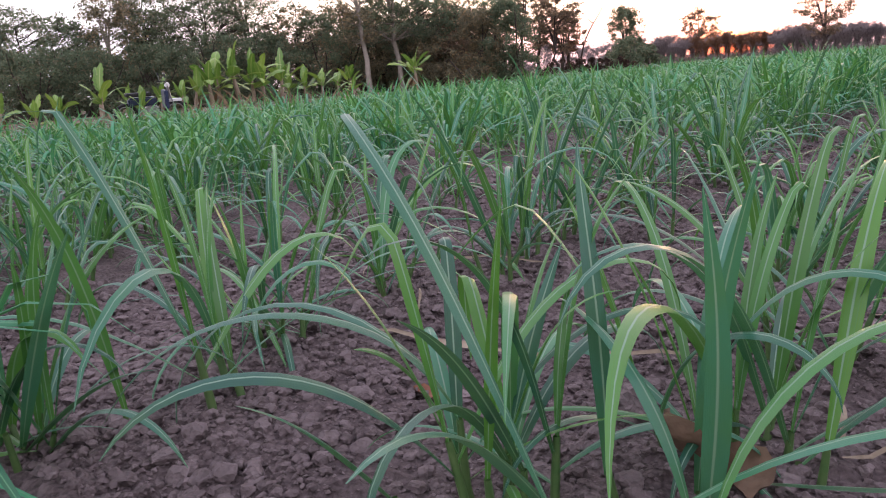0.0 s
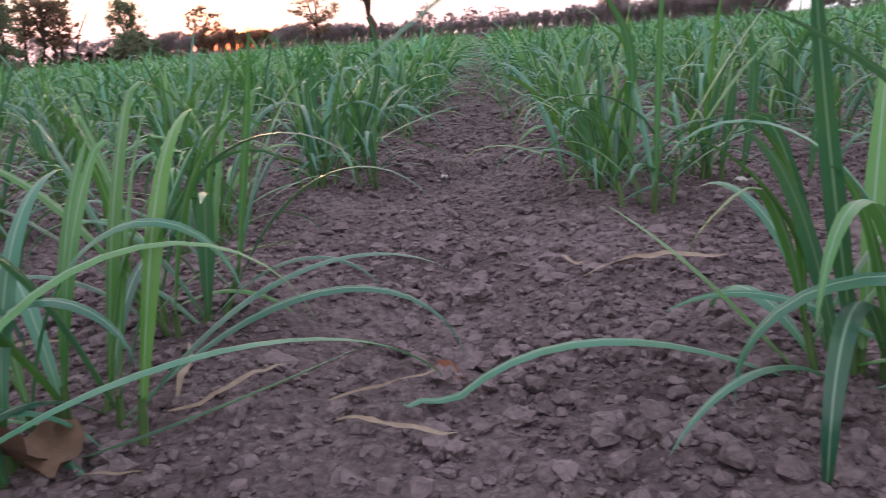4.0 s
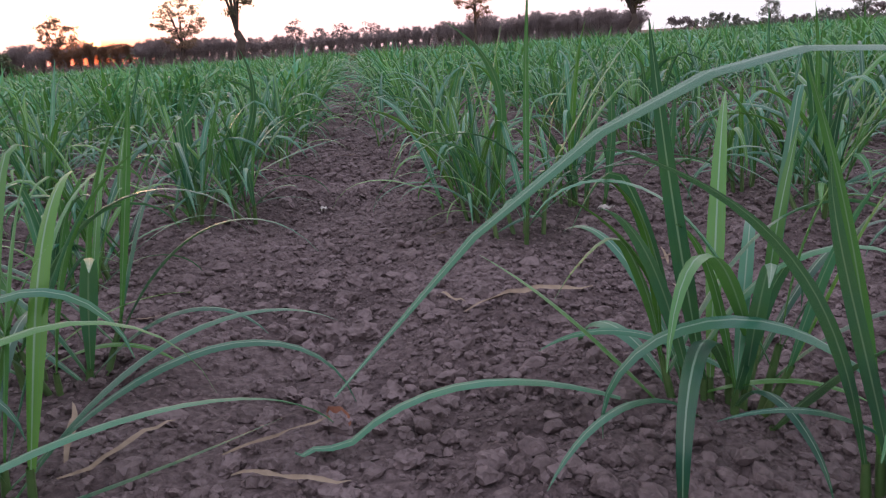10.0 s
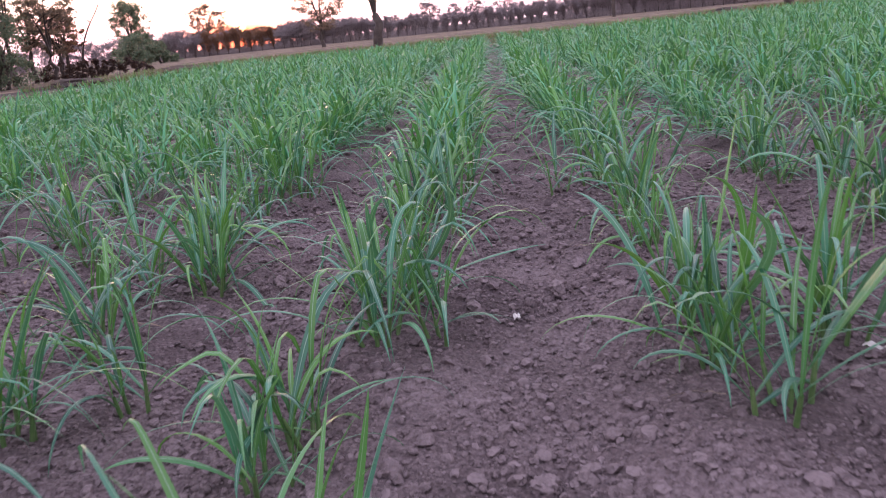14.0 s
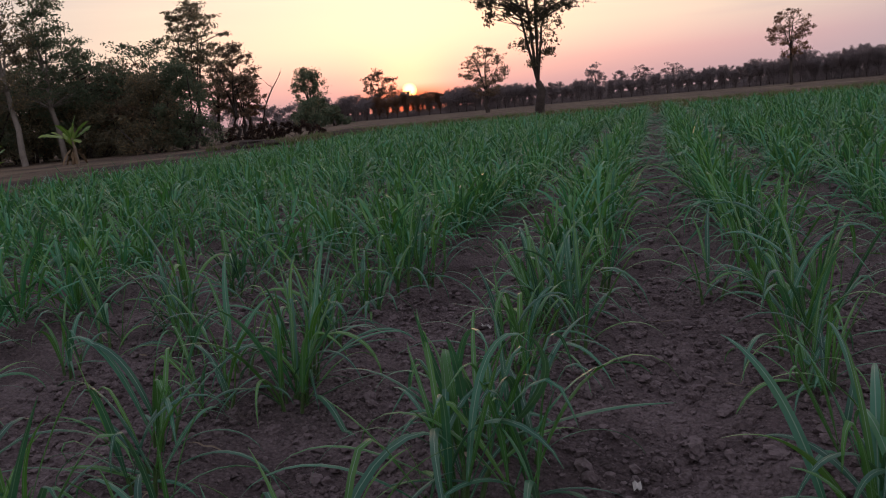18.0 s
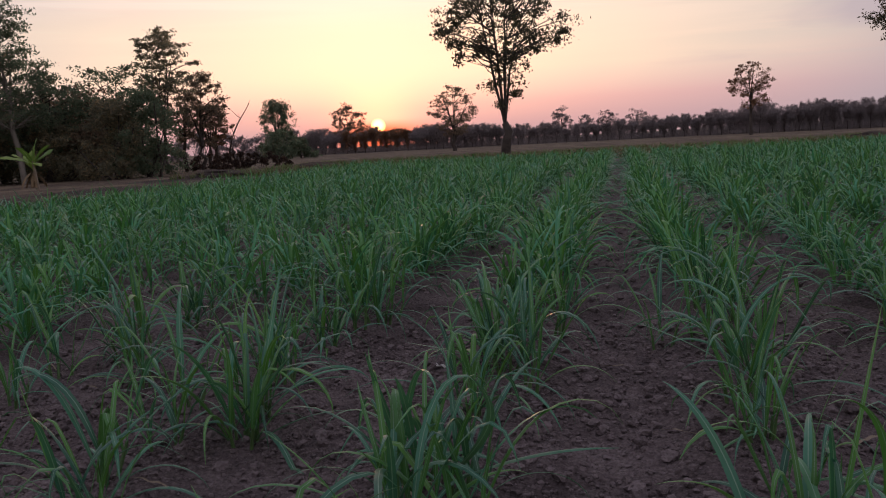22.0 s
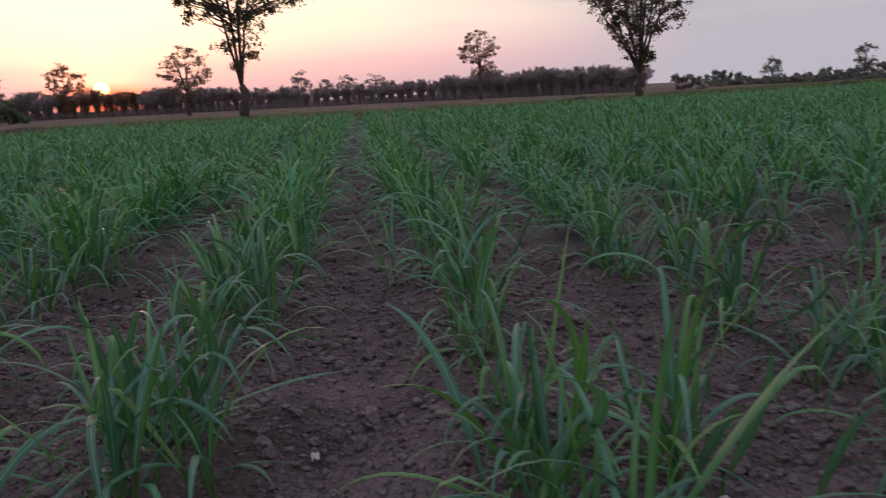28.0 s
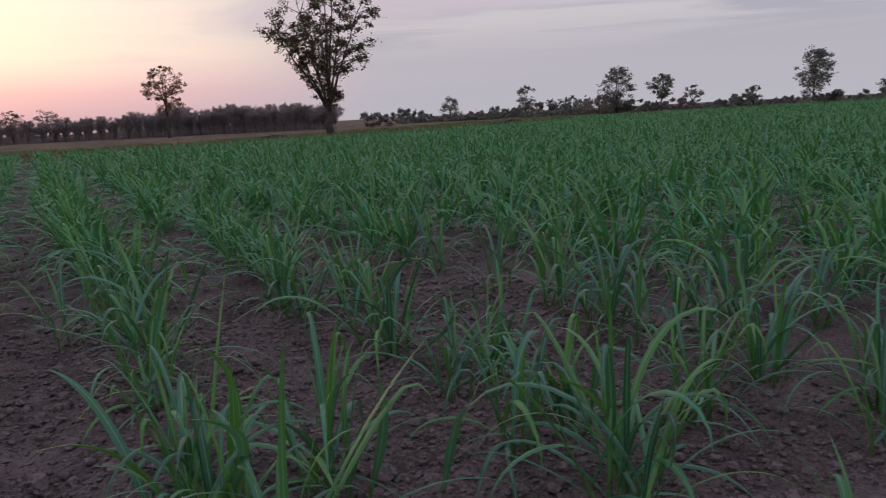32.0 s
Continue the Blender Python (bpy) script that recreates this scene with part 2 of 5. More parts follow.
def blade_material(name, dark, light, rib, rough, island, rib_wide=0.035, fresh=(0.10, 0.275, 0.030), gloss=0.7):
    """A grass blade: UV x runs across with a pale midrib (past 2 on fresh blades), UV y along with a fading tip."""
    m, tr, bsdf = material(name)
    uv = node(tr, "ShaderNodeSeparateXYZ", (0, node(tr, "ShaderNodeTexCoord").outputs["UV"]))
    young = node(tr, "ShaderNodeMath", (0, uv.outputs[0]), (1, 1.5), op="GREATER_THAN").outputs[0]
    across = node(tr, "ShaderNodeMath", (0, uv.outputs[0]), (1, node(tr, "ShaderNodeMath", (0, young), (1, 2.0), op="MULTIPLY").outputs[0]), op="SUBTRACT").outputs[0]
    along = uv.outputs[1]
    rnd = node(tr, "ShaderNodeNewGeometry").outputs["Random Per Island"] if island else node(tr, "ShaderNodeObjectInfo").outputs["Random"]
    middle = tuple(0.5 * (a + b) for a, b in zip(dark, light))
    tone = ramp(tr, rnd, [(0.0, dark), (0.38, middle), (0.70, light), (0.86, tuple(0.25 * a + 0.75 * b for a, b in zip(light, fresh))), (1.0, fresh)])
    stretched = node(tr, "ShaderNodeCombineXYZ", (0, node(tr, "ShaderNodeMath", (0, across), (1, 26.0), op="MULTIPLY").outputs[0]), (1, along), (2, node(tr, "ShaderNodeMath", (0, rnd), (1, 40.0), op="MULTIPLY").outputs[0])).outputs[0]
    veins = node(tr, "ShaderNodeTexNoise", ("Vector", stretched), ("Scale", 1.6), ("Detail", 2.0)).outputs[0]
    tone = mixed(tr, ramp(tr, veins, [(0.4, grey(0.0)), (0.7, grey(0.22))]), tone, light)
    patches = node(tr, "ShaderNodeTexNoise", ("Vector", node(tr, "ShaderNodeTexCoord").outputs["Object"]), ("Scale", 9.0), ("Detail", 2.0)).outputs[0]
    tone = mixed(tr, ramp(tr, patches, [(0.48, grey(0.0)), (0.78, grey(0.35))]), tone, (0.085, 0.20, 0.032))
    tone = mixed(tr, node(tr, "ShaderNodeMath", (0, young), (1, 0.6), op="MULTIPLY").outputs[0], tone, fresh)
    foot = ramp(tr, along, [(0.0, grey(0.35)), (0.2, grey(0.0))])
    tone = mixed(tr, foot, tone, fresh)
    off = node(tr, "ShaderNodeMath", (0, node(tr, "ShaderNodeMath", (0, across), (1, 0.5), op="SUBTRACT").outputs[0]), op="ABSOLUTE").outputs[0]
    line = ramp(tr, off, [(rib_wide, grey(0.85)), (rib_wide + 0.04, grey(0.0))])
    tone = mixed(tr, line, tone, rib)
    end = node(tr, "ShaderNodeMath", (0, along), (1, node(tr, "ShaderNodeMath", (0, rnd), (1, 0.12), op="MULTIPLY").outputs[0]), op="ADD").outputs[0]
    tip = ramp(tr, end, [(1.01, grey(0.0)), (1.12, grey(0.8))])
    tone = mixed(tr, tip, tone, (0.26, 0.20, 0.08))
    tr.links.new(tone, bsdf.inputs["Base Color"])
    bsdf.inputs["Roughness"].default_value = rough
    bsdf.inputs["Specular IOR Level"].default_value = gloss
    ridges = node(tr, "ShaderNodeBump", ("Height", veins), ("Strength", 0.25), ("Distance", 0.002))
    tr.links.new(ridges.outputs[0], bsdf.inputs["Normal"])
    thin = node(tr, "ShaderNodeBsdfTranslucent", ("Color", mixed(tr, 0.5, tone, (0.12, 0.26, 0.03))))
    out = tr.nodes["Material Output"]
    mixer = node(tr, "ShaderNodeMixShader", (0, 0.28), (1, bsdf.outputs[0]), (2, thin.outputs[0]))
    tr.links.new(mixer.outputs[0], out.inputs["Surface"])
    return m


def foliage_material(name, dark, light, dry, share=0.15):
    m, tr, bsdf = material(name)
    rnd = node(tr, "ShaderNodeNewGeometry").outputs["Random Per Island"]
    tone = ramp(tr, rnd, [(0.0, dark), (1.0 - share - 0.05, light), (1.0 - share + 0.05, dry)])
    at = node(tr, "ShaderNodeTexCoord").outputs["Object"]
    lump = node(tr, "ShaderNodeTexNoise", ("Vector", at), ("Scale", 0.6), ("Detail", 2.0)).outputs[0]
    tone = mixed(tr, ramp(tr, lump, [(0.4, grey(0.0)), (0.7, grey(0.6))]), tone, dark)
    tr.links.new(tone, bsdf.inputs["Base Color"])
    bsdf.inputs["Roughness"].default_value = 0.6
    thin = node(tr, "ShaderNodeBsdfTranslucent", ("Color", tone))
    mixer = node(tr, "ShaderNodeMixShader", (0, 0.6), (1, bsdf.outputs[0]), (2, thin.outputs[0]))
    tr.links.new(mixer.outputs[0], tr.nodes["Material Output"].inputs["Surface"])
    return m


def soil_material(name, stops, with_object=False, patch=None):
    m, tr, bsdf = material(name)
    at = node(tr, "ShaderNodeNewGeometry").outputs["Position"]
    wide = node(tr, "ShaderNodeTexNoise", ("Vector", at), ("Scale", 2.3), ("Detail", 3.0)).outputs[0]
    fine = node(tr, "ShaderNodeTexNoise", ("Vector", at), ("Scale", 70.0), ("Detail", 5.0), ("Roughness", 0.65)).outputs[0]
    crumb = node(tr, "ShaderNodeTexVoronoi", ("Vector", at), ("Scale", 55.0)).outputs["Distance"]
    both = node(tr, "ShaderNodeMix", (0, 0.55), (2, wide), (3, fine)).outputs[0]
    tone = ramp(tr, both, [(0.32, stops[0]), (0.5, stops[1]), (0.68, stops[2])])
    if patch:
        broad = node(tr, "ShaderNodeTexNoise", ("Vector", at), ("Scale", 0.22), ("Detail", 5.0), ("Roughness", 0.6)).outputs[0]
        tone = mixed(tr, ramp(tr, broad, [(0.46, grey(0.0)), (0.60, grey(0.8))]), tone, patch)
    if with_object:
        tone = mixed(tr, node(tr, "ShaderNodeNewGeometry").outputs["Random Per Island"], tone, stops[3])
    tr.links.new(tone, bsdf.inputs["Base Color"])
    bsdf.inputs["Roughness"].default_value = 0.95
    bsdf.inputs["Specular IOR Level"].default_value = 0.2
    one = node(tr, "ShaderNodeBump", ("Height", crumb), ("Strength", 0.9), ("Distance", 0.016))
    two = node(tr, "ShaderNodeBump", ("Height", fine), ("Strength", 0.9), ("Distance", 0.009), ("Normal", one.outputs[0]))
    tr.links.new(two.outputs[0], bsdf.inputs["Normal"])
    return m


SOIL = soil_material("tilled_soil", [(0.045, 0.033, 0.034), (0.140, 0.106, 0.109), (0.262, 0.208, 0.212)])
CLOD = soil_material("dry_clod", [(0.052, 0.039, 0.040), (0.148, 0.113, 0.116), (0.275, 0.218, 0.222), (0.245, 0.193, 0.198)], True)
VERGE = soil_material("dry_grass_verge", [(0.065, 0.047, 0.040), (0.115, 0.082, 0.064), (0.19, 0.138, 0.10)], patch=(0.25, 0.185, 0.125))
BURNT = soil_material("dark_turned_earth", [(0.035, 0.028, 0.026), (0.06, 0.045, 0.04), (0.10, 0.075, 0.06)], patch=(0.16, 0.115, 0.08))
BLADE = blade_material("cane_blade", (0.010, 0.078, 0.058), (0.058, 0.245, 0.145), (0.27, 0.42, 0.30), 0.32, False, 0.03)
BLADE_FAR = blade_material("cane_blade_joined", (0.013, 0.115, 0.062), (0.066, 0.34, 0.170), (0.16, 0.40, 0.19), 0.36, True, gloss=0.62)
STEM = plain("cane_sheath", [(0.055, 0.13, 0.035), (0.12, 0.19, 0.065)], 20, 0.5)
STRAW = plain("dry_straw", [(0.16, 0.115, 0.08), (0.27, 0.205, 0.15), (0.36, 0.29, 0.22)], 6, 0.8, 0.3)
BROWN_LEAF = plain("dead_broad_leaf", [(0.10, 0.058, 0.036), (0.20, 0.125, 0.080)], 12, 0.75, 0.4)
RED_LEAF = plain("red_brown_leaf", [(0.17, 0.055, 0.03), (0.25, 0.10, 0.055)], 30, 0.7, 0.3)
BARK = plain("dark_bark", [(0.035, 0.026, 0.022), (0.07, 0.053, 0.045), (0.11, 0.085, 0.07)], 3, 0.9, 0.6, 30)
PALE_BARK = plain("pale_bark", [(0.18, 0.15, 0.12), (0.32, 0.28, 0.24)], 3, 0.85, 0.4, 25)
# leaf colour lifted above the real green to carry the haze over the trees
LEAF_DARK = foliage_material("hazed_dark_green_foliage", (0.111, 0.150, 0.091), (0.215, 0.260, 0.156), (0.286, 0.247, 0.156))
LEAF_LONE = foliage_material("dark_brown_green_foliage", (0.060, 0.062, 0.040), (0.125, 0.118, 0.070), (0.20, 0.145, 0.08), 0.25)
# olive and brown leaves, both lightened with the same painted-in haze
LEAF_OLIVE = foliage_material("hazed_olive_brown_foliage", (0.149, 0.142, 0.095), (0.284, 0.257, 0.162), (0.405, 0.297, 0.162), 0.25)
LEAF_BROWN = foliage_material("hazed_brown_foliage", (0.156, 0.124, 0.091), (0.286, 0.224, 0.153), (0.390, 0.260, 0.163), 0.3)
LEAF_RUST = foliage_material("rusty_foliage", (0.13, 0.075, 0.05), (0.24, 0.14, 0.085), (0.34, 0.19, 0.10), 0.35)
# distance haze painted into the leaves as pale mauve-grey
LEAF_GREY = foliage_material("haze_grey_foliage", (0.22, 0.185, 0.19), (0.34, 0.295, 0.30), (0.36, 0.30, 0.29), 0.3)
# horizon foliage: the air's haze is part of this base colour
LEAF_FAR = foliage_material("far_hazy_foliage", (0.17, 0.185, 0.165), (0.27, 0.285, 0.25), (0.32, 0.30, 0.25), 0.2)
LEAF_DRY = foliage_material("dry_bush", (0.035, 0.022, 0.018), (0.07, 0.042, 0.032), (0.12, 0.07, 0.045), 0.3)
BANANA = blade_material("banana_leaf", (0.10, 0.20, 0.030), (0.20, 0.33, 0.06), (0.34, 0.40, 0.14), 0.45, False, fresh=(0.26, 0.36, 0.05))
BANANA_DRY = plain("dry_banana_leaf", [(0.15, 0.10, 0.06), (0.27, 0.18, 0.095)], 5, 0.8)
GRASS = blade_material("dry_grass_blade", (0.11, 0.08, 0.04), (0.20, 0.145, 0.08), (0.2, 0.16, 0.09), 0.7, True)


# ---- mesh helpers ----
def mesh_of(name, verts, faces, mat, uv=None, smooth=True):
    me = bpy.data.meshes.new(name)
    me.from_pydata(np.asarray(verts, float).tolist() if not isinstance(verts, list) else verts, [], faces.tolist() if isinstance(faces, np.ndarray) else faces)
    if uv is not None:
        me.uv_layers.new(name="UVMap").uv.foreach_set("vector", np.asarray(uv, np.float32)[np.concatenate([np.ravel(f) for f in faces]) if not isinstance(faces, np.ndarray) else faces.ravel()].ravel())
    for one in mat if isinstance(mat, (list, tuple)) else [mat]:
        me.materials.append(one)
    if smooth:
        me.polygons.foreach_set("use_smooth", [True] * len(me.polygons))
    me.update()
    return me


def big_mesh(name, verts, quads, mat, uv=None, smooth=True):
    """A large quad mesh straight from arrays."""
    me = bpy.data.meshes.new(name)
    k = quads.shape[1]
    me.vertices.add(len(verts))
    me.vertices.foreach_set("co", np.asarray(verts, np.float32).ravel())
    me.loops.add(quads.size)
    me.loops.foreach_set("vertex_index", quads.astype(np.int32).ravel())
    me.polygons.add(len(quads))
    me.polygons.foreach_set("loop_start", np.arange(0, quads.size, k, dtype=np.int32))
    me.polygons.foreach_set("use_smooth", np.full(len(quads), smooth))
    if uv is not None:
        me.uv_layers.new(name="UVMap").uv.foreach_set("vector", np.asarray(uv, np.float32)[quads.ravel()].ravel())
    for one in mat if isinstance(mat, (list, tuple)) else [mat]:
        me.materials.append(one)
    me.update(calc_edges=True)
    me.validate()
    return me


def part(name, me, parent, label=""):
    ob = new(name, me)
    ob.parent = parent
    return tagged(ob, label)


LATTICE = {}


def vnoise(x, y, size, seed):
    """Smooth lattice noise in -1..1 for arrays of places."""
    if seed not in LATTICE:
        LATTICE[seed] = np.random.RandomState(seed).uniform(-1, 1, (256, 256))
    table = LATTICE[seed]
    u, v = x / size, y / size
    i, j = np.floor(u).astype(int), np.floor(v).astype(int)
    f, g = u - i, v - j
    f, g = f * f * (3 - 2 * f), g * g * (3 - 2 * g)
    a, b = table[i % 256, j % 256], table[(i + 1) % 256, j % 256]
    c, d = table[i % 256, (j + 1) % 256], table[(i + 1) % 256, (j + 1) % 256]
    return (a * (1 - f) + b * f) * (1 - g) + (c * (1 - f) + d * f) * g


# ---- the field's plan ----
ROW_GAP, ROW_FIRST = 0.97, 0.50          # rows of cane run along y
FIELD_LEFT, FIELD_BACK = -10.4, -4.0


def field_far(x):
    """Where the far edge of the cane lies, for arrays of x."""
    return np.interp(x, [-12, 9, 17, 45, 60, 150], [33.5, 34.5, 38.0, 60.0, 64.0, 76.0])


def in_field(x, y):
    return (x > FIELD_LEFT - 0.02 * y) & (y > FIELD_BACK) & (y < field_far(x)) & (x < 150)


def ground_z(x, y):
    x, y = np.asarray(x, float), np.asarray(y, float)
    near = np.clip((60 - np.hypot(x, y)) / 40, 0, 1)
    inside = in_field(x, y) * near
    ridge = 0.022 * np.cos(2 * np.pi * (x - ROW_FIRST) / ROW_GAP)
    lumps = 0.018 * vnoise(x, y, 0.33, 3) + 0.014 * np.abs(vnoise(x, y, 0.14, 4)) + 0.011 * np.abs(vnoise(x, y, 0.066, 5)) + 0.009 * np.abs(vnoise(x, y, 0.034, 9)) + 0.004 * vnoise(x, y, 0.02, 10)
    return inside * (ridge + lumps) + (1 - inside) * 0.05 * vnoise(x, y, 3.0, 6) * near


def spread(stretches, far_lo, far_hi, grow=1.09):
    """Grid lines: stretches of (from, to, step) that join up, then ever wider steps out to both ends."""
    inner = []
    for lo, hi, step in stretches:
        inner += list(np.arange(lo, hi - step / 2, step))
    inner.append(stretches[-1][1])
    out, s, a = [], stretches[-1][2], inner[-1]
    while a < far_hi:
        s *= grow
        a += s
        out.append(a)
    left, s, a = [], stretches[0][2], inner[0]
    while a > far_lo:
        s *= grow
        a -= s
        left.append(a)
    return np.array(left[::-1] + inner + out)


def build_ground():
    xs = spread([(-2.6, -1.2, 0.022), (-1.2, 1.3, 0.011), (1.3, 2.8, 0.022)], -1500, 1500)
    ys = spread([(0.8, 3.3, 0.011), (3.3, 6.3, 0.024)], -1200, 2500)
    gx, gy = np.meshgrid(xs, ys)
    gz = ground_z(gx, gy)
    verts = np.stack([gx, gy, gz], -1).reshape(-1, 3)
    n, m = len(ys), len(xs)
    k = (np.arange(n - 1)[:, None] * m + np.arange(m - 1)[None]).ravel()
    quads = np.stack([k, k + 1, k + m + 1, k + m], -1)
    me = big_mesh("ground", verts, quads, [SOIL, VERGE, BURNT])
    cx, cy = verts[quads].mean(1)[:, :2].T
    slot = np.where(in_field(cx, cy), 0, 1)
    strip = (cx < FIELD_LEFT - 1.2 - 0.02 * cy + 0.8 * vnoise(cx, cy, 2.0, 14)) & (cx > FIELD_LEFT - 5 - 0.14 * cy + 1.5 * vnoise(cx, cy, 3.0, 15)) & (cy > 19) & (cy < 60)
    slot[strip] = 2
    me.polygons.foreach_set("material_index", slot.astype(np.int32))
    tagged(new("ground", me), "cloddy mauve-brown tilled soil of a cane field with dry verges", "ground", kind="structure")


build_ground()


# ---- sugarcane ----
def blade(az, tilt, droop, length, width, segs, power=1.6, twist=0.0, base=(0, 0, 0), cols=3, floor=0.012, fold=0.16, sway=0.0, kink=None, young=0):
    """One arching blade: verts, quads and UVs. tilt: its first angle over the ground; droop: degrees it bends down by its tip;
    kink: where along it and by how many degrees it folds over; young: shifts the UVs, which marks a fresh yellow-green blade."""
    s = np.linspace(0, 1, segs + 1)
    th = np.radians(tilt - droop * s**power)
    if kink:
        k = np.clip((s - kink[0]) / 0.14, 0, 1)
        th = th - radians(kink[1]) * k * k * (3 - 2 * k)
    turn = az + sway * s**2
    d = np.stack([np.cos(th) * np.cos(turn), np.cos(th) * np.sin(turn), np.sin(th)], -1)
    p = np.zeros((segs + 1, 3))
    p[0] = base
    for i in range(segs):
        step = (d[i] + d[i + 1]) * 0.5 * length / segs
        p[i + 1] = p[i] + step
        if p[i + 1, 2] < floor:
            p[i + 1, 2] = floor + 0.004 * math.sin(i * 2.1)
    w = width * (0.34 + 0.66 * np.minimum(1, s / 0.36)) * np.maximum(0.02, 1 - s**2.6) ** 0.8
    side = np.stack([-np.sin(turn), np.cos(turn), 0 * s], -1)
    nor = np.cross(d, side)
    a = twist * s[:, None]
    side = side * np.cos(a) + nor * np.sin(a)
    nor = np.cross(d, side)
    if cols == 3:
        v = np.stack([p + side * w[:, None] / 2 - nor * fold * w[:, None], p, p - side * w[:, None] / 2 - nor * fold * w[:, None]], 1)
    else:
        v = np.stack([p + side * w[:, None] / 2, p - side * w[:, None] / 2], 1)
    uv = np.stack(np.broadcast_arrays(np.linspace(0, 1, cols)[None] + 2 * young, s[:, None]), -1)
    k = (np.arange(segs)[:, None] * cols + np.arange(cols - 1)[None]).ravel()
    return v.reshape(-1, 3), np.stack([k, k + 1, k + cols + 1, k + cols], -1), uv.reshape(-1, 2)


def tube(path, radii, sides=6, cap=True):
    path = np.asarray(path, float)
    n = len(path)
    d = np.gradient(path, axis=0)
    d /= np.linalg.norm(d, axis=1)[:, None] + 1e-9
    ref = np.where(np.abs(d[:, 2:3]) > 0.9, [[1.0, 0, 0]], [[0, 0, 1.0]])
    u = np.cross(d, ref)
    u /= np.linalg.norm(u, axis=1)[:, None] + 1e-9
    v = np.cross(d, u)
    a = np.linspace(0, 2 * np.pi, sides, endpoint=False)
    ring = path[:, None] + np.asarray(radii)[:, None, None] * (np.cos(a)[None, :, None] * u[:, None] + np.sin(a)[None, :, None] * v[:, None])
    i, j = np.meshgrid(np.arange(n - 1), np.arange(sides), indexing="ij")
    k, nxt = (i * sides + j).ravel(), (i * sides + (j + 1) % sides).ravel()
    return ring.reshape(-1, 3), np.stack([k, nxt, nxt + sides, k + sides], -1)


def joined(pieces):
    """Several (verts, quads[, uv]) as one."""
    off, vs, fs, us = 0, [], [], []
    for piece in pieces:
        vs.append(piece[0])
        fs.append(piece[1] + off)
        if len(piece) > 2:
            us.append(piece[2])
        off += len(piece[0])
    return np.concatenate(vs), np.concatenate(fs), (np.concatenate(us) if us else None)


def clump_plan(rng, size=1.0):
    """The blades of one stool of young cane, as arguments of blade(), and its stems."""
    blades, stems = [], []
    shoots = rng.randint(5, 7)
    for k in range(shoots):
        a0 = 2 * math.pi * k / shoots + rng.uniform(-0.6, 0.6)
        r = rng.uniform(0.01, 0.08)
        foot = (r * math.cos(a0), r * math.sin(a0), 0.0)
        lean = rng.uniform(2, 26)
        tall = rng.uniform(0.06, 0.13) * size
        top = (foot[0] + tall * math.sin(radians(lean)) * math.cos(a0), foot[1] + tall * math.sin(radians(lean)) * math.sin(a0), tall)
        stems.append((foot, top))
        vigour = rng.uniform(0.78, 1.12) * size
        for i in range(5 if rng.random() < 0.55 else 4):
            az = a0 + (0 if i % 2 else math.pi) + rng.uniform(-0.9, 0.9)
            at = tuple(foot[j] + (top[j] - foot[j]) * (1.0 - 0.16 * i) for j in range(3))
            if i == 0:       # the rolled spindle, nearly straight
                arg = dict(az=a0 + rng.uniform(-1.5, 1.5), tilt=rng.uniform(70, 89), droop=rng.uniform(10, 75), length=rng.uniform(0.28, 0.46) * vigour, width=rng.uniform(0.011, 0.018), power=rng.uniform(1.5, 3.0), young=1)
            elif i == 1:     # upright, its tip folded over
                arg = dict(az=az, tilt=rng.uniform(60, 84), droop=rng.uniform(15, 65), length=rng.uniform(0.38, 0.60) * vigour, width=rng.uniform(0.015, 0.025), power=rng.uniform(1.6, 3.2), young=int(rng.random() < 0.35))
                if rng.random() < 0.72:
                    arg["kink"] = (rng.uniform(0.52, 0.82), rng.uniform(70, 135))
            elif i == 2:     # arching over
                arg = dict(az=az, tilt=rng.uniform(50, 76), droop=rng.uniform(105, 170), length=rng.uniform(0.42, 0.70) * vigour, width=rng.uniform(0.015, 0.025), power=rng.uniform(1.5, 3.0))
            elif i == 3:
                arg = dict(az=az, tilt=rng.uniform(36, 62), droop=rng.uniform(85, 140), length=rng.uniform(0.36, 0.62) * vigour, width=rng.uniform(0.013, 0.022), power=rng.uniform(1.2, 2.4))
            else:            # low, to the ground
                arg = dict(az=az, tilt=rng.uniform(18, 48), droop=rng.uniform(40, 85), length=rng.uniform(0.24, 0.46) * vigour, width=rng.uniform(0.011, 0.02), power=rng.uniform(1.0, 2.0))
            arg.update(base=at, twist=rng.uniform(-0.9, 0.9), sway=rng.uniform(-0.5, 0.5))
            blades.append(arg)
    return blades, stems


def clump_parts(blades, stems, label="", segs=12):
    """A stool as an Empty with a mesh for each blade and stem."""
    ob = new("sugarcane_clump")
    ob.empty_display_size = 0.1
    tagged(ob, label or "young green sugarcane clump with arching blades in tilled soil", "sugarcane", group="cane clumps of the field")
    for arg in blades:
        v, f, u = blade(segs=segs, **arg)
        part("leaf", mesh_of("leaf", v, f, BLADE, u), ob)
    for foot, top in stems:
        mid = [(foot[i] + top[i]) / 2 for i in range(3)]
        v, f = tube([foot, mid, top], [0.007, 0.0065, 0.005], 6)
        part("stem", mesh_of("stem", v, f, STEM), ob, "pale green leaf sheath")
    return ob


def clump_joined(rng, segs, keep=1.0, wide=1.0, cols=2):
    blades, stems = clump_plan(rng)
    pieces = []
    for arg in blades:
        if rng.random() < keep:
            arg["width"] *= wide
            pieces.append(blade(segs=segs, cols=cols, **arg))
    return joined(pieces)


def on_ground(x, y):
    return float(ground_z(x, y)) - 0.008


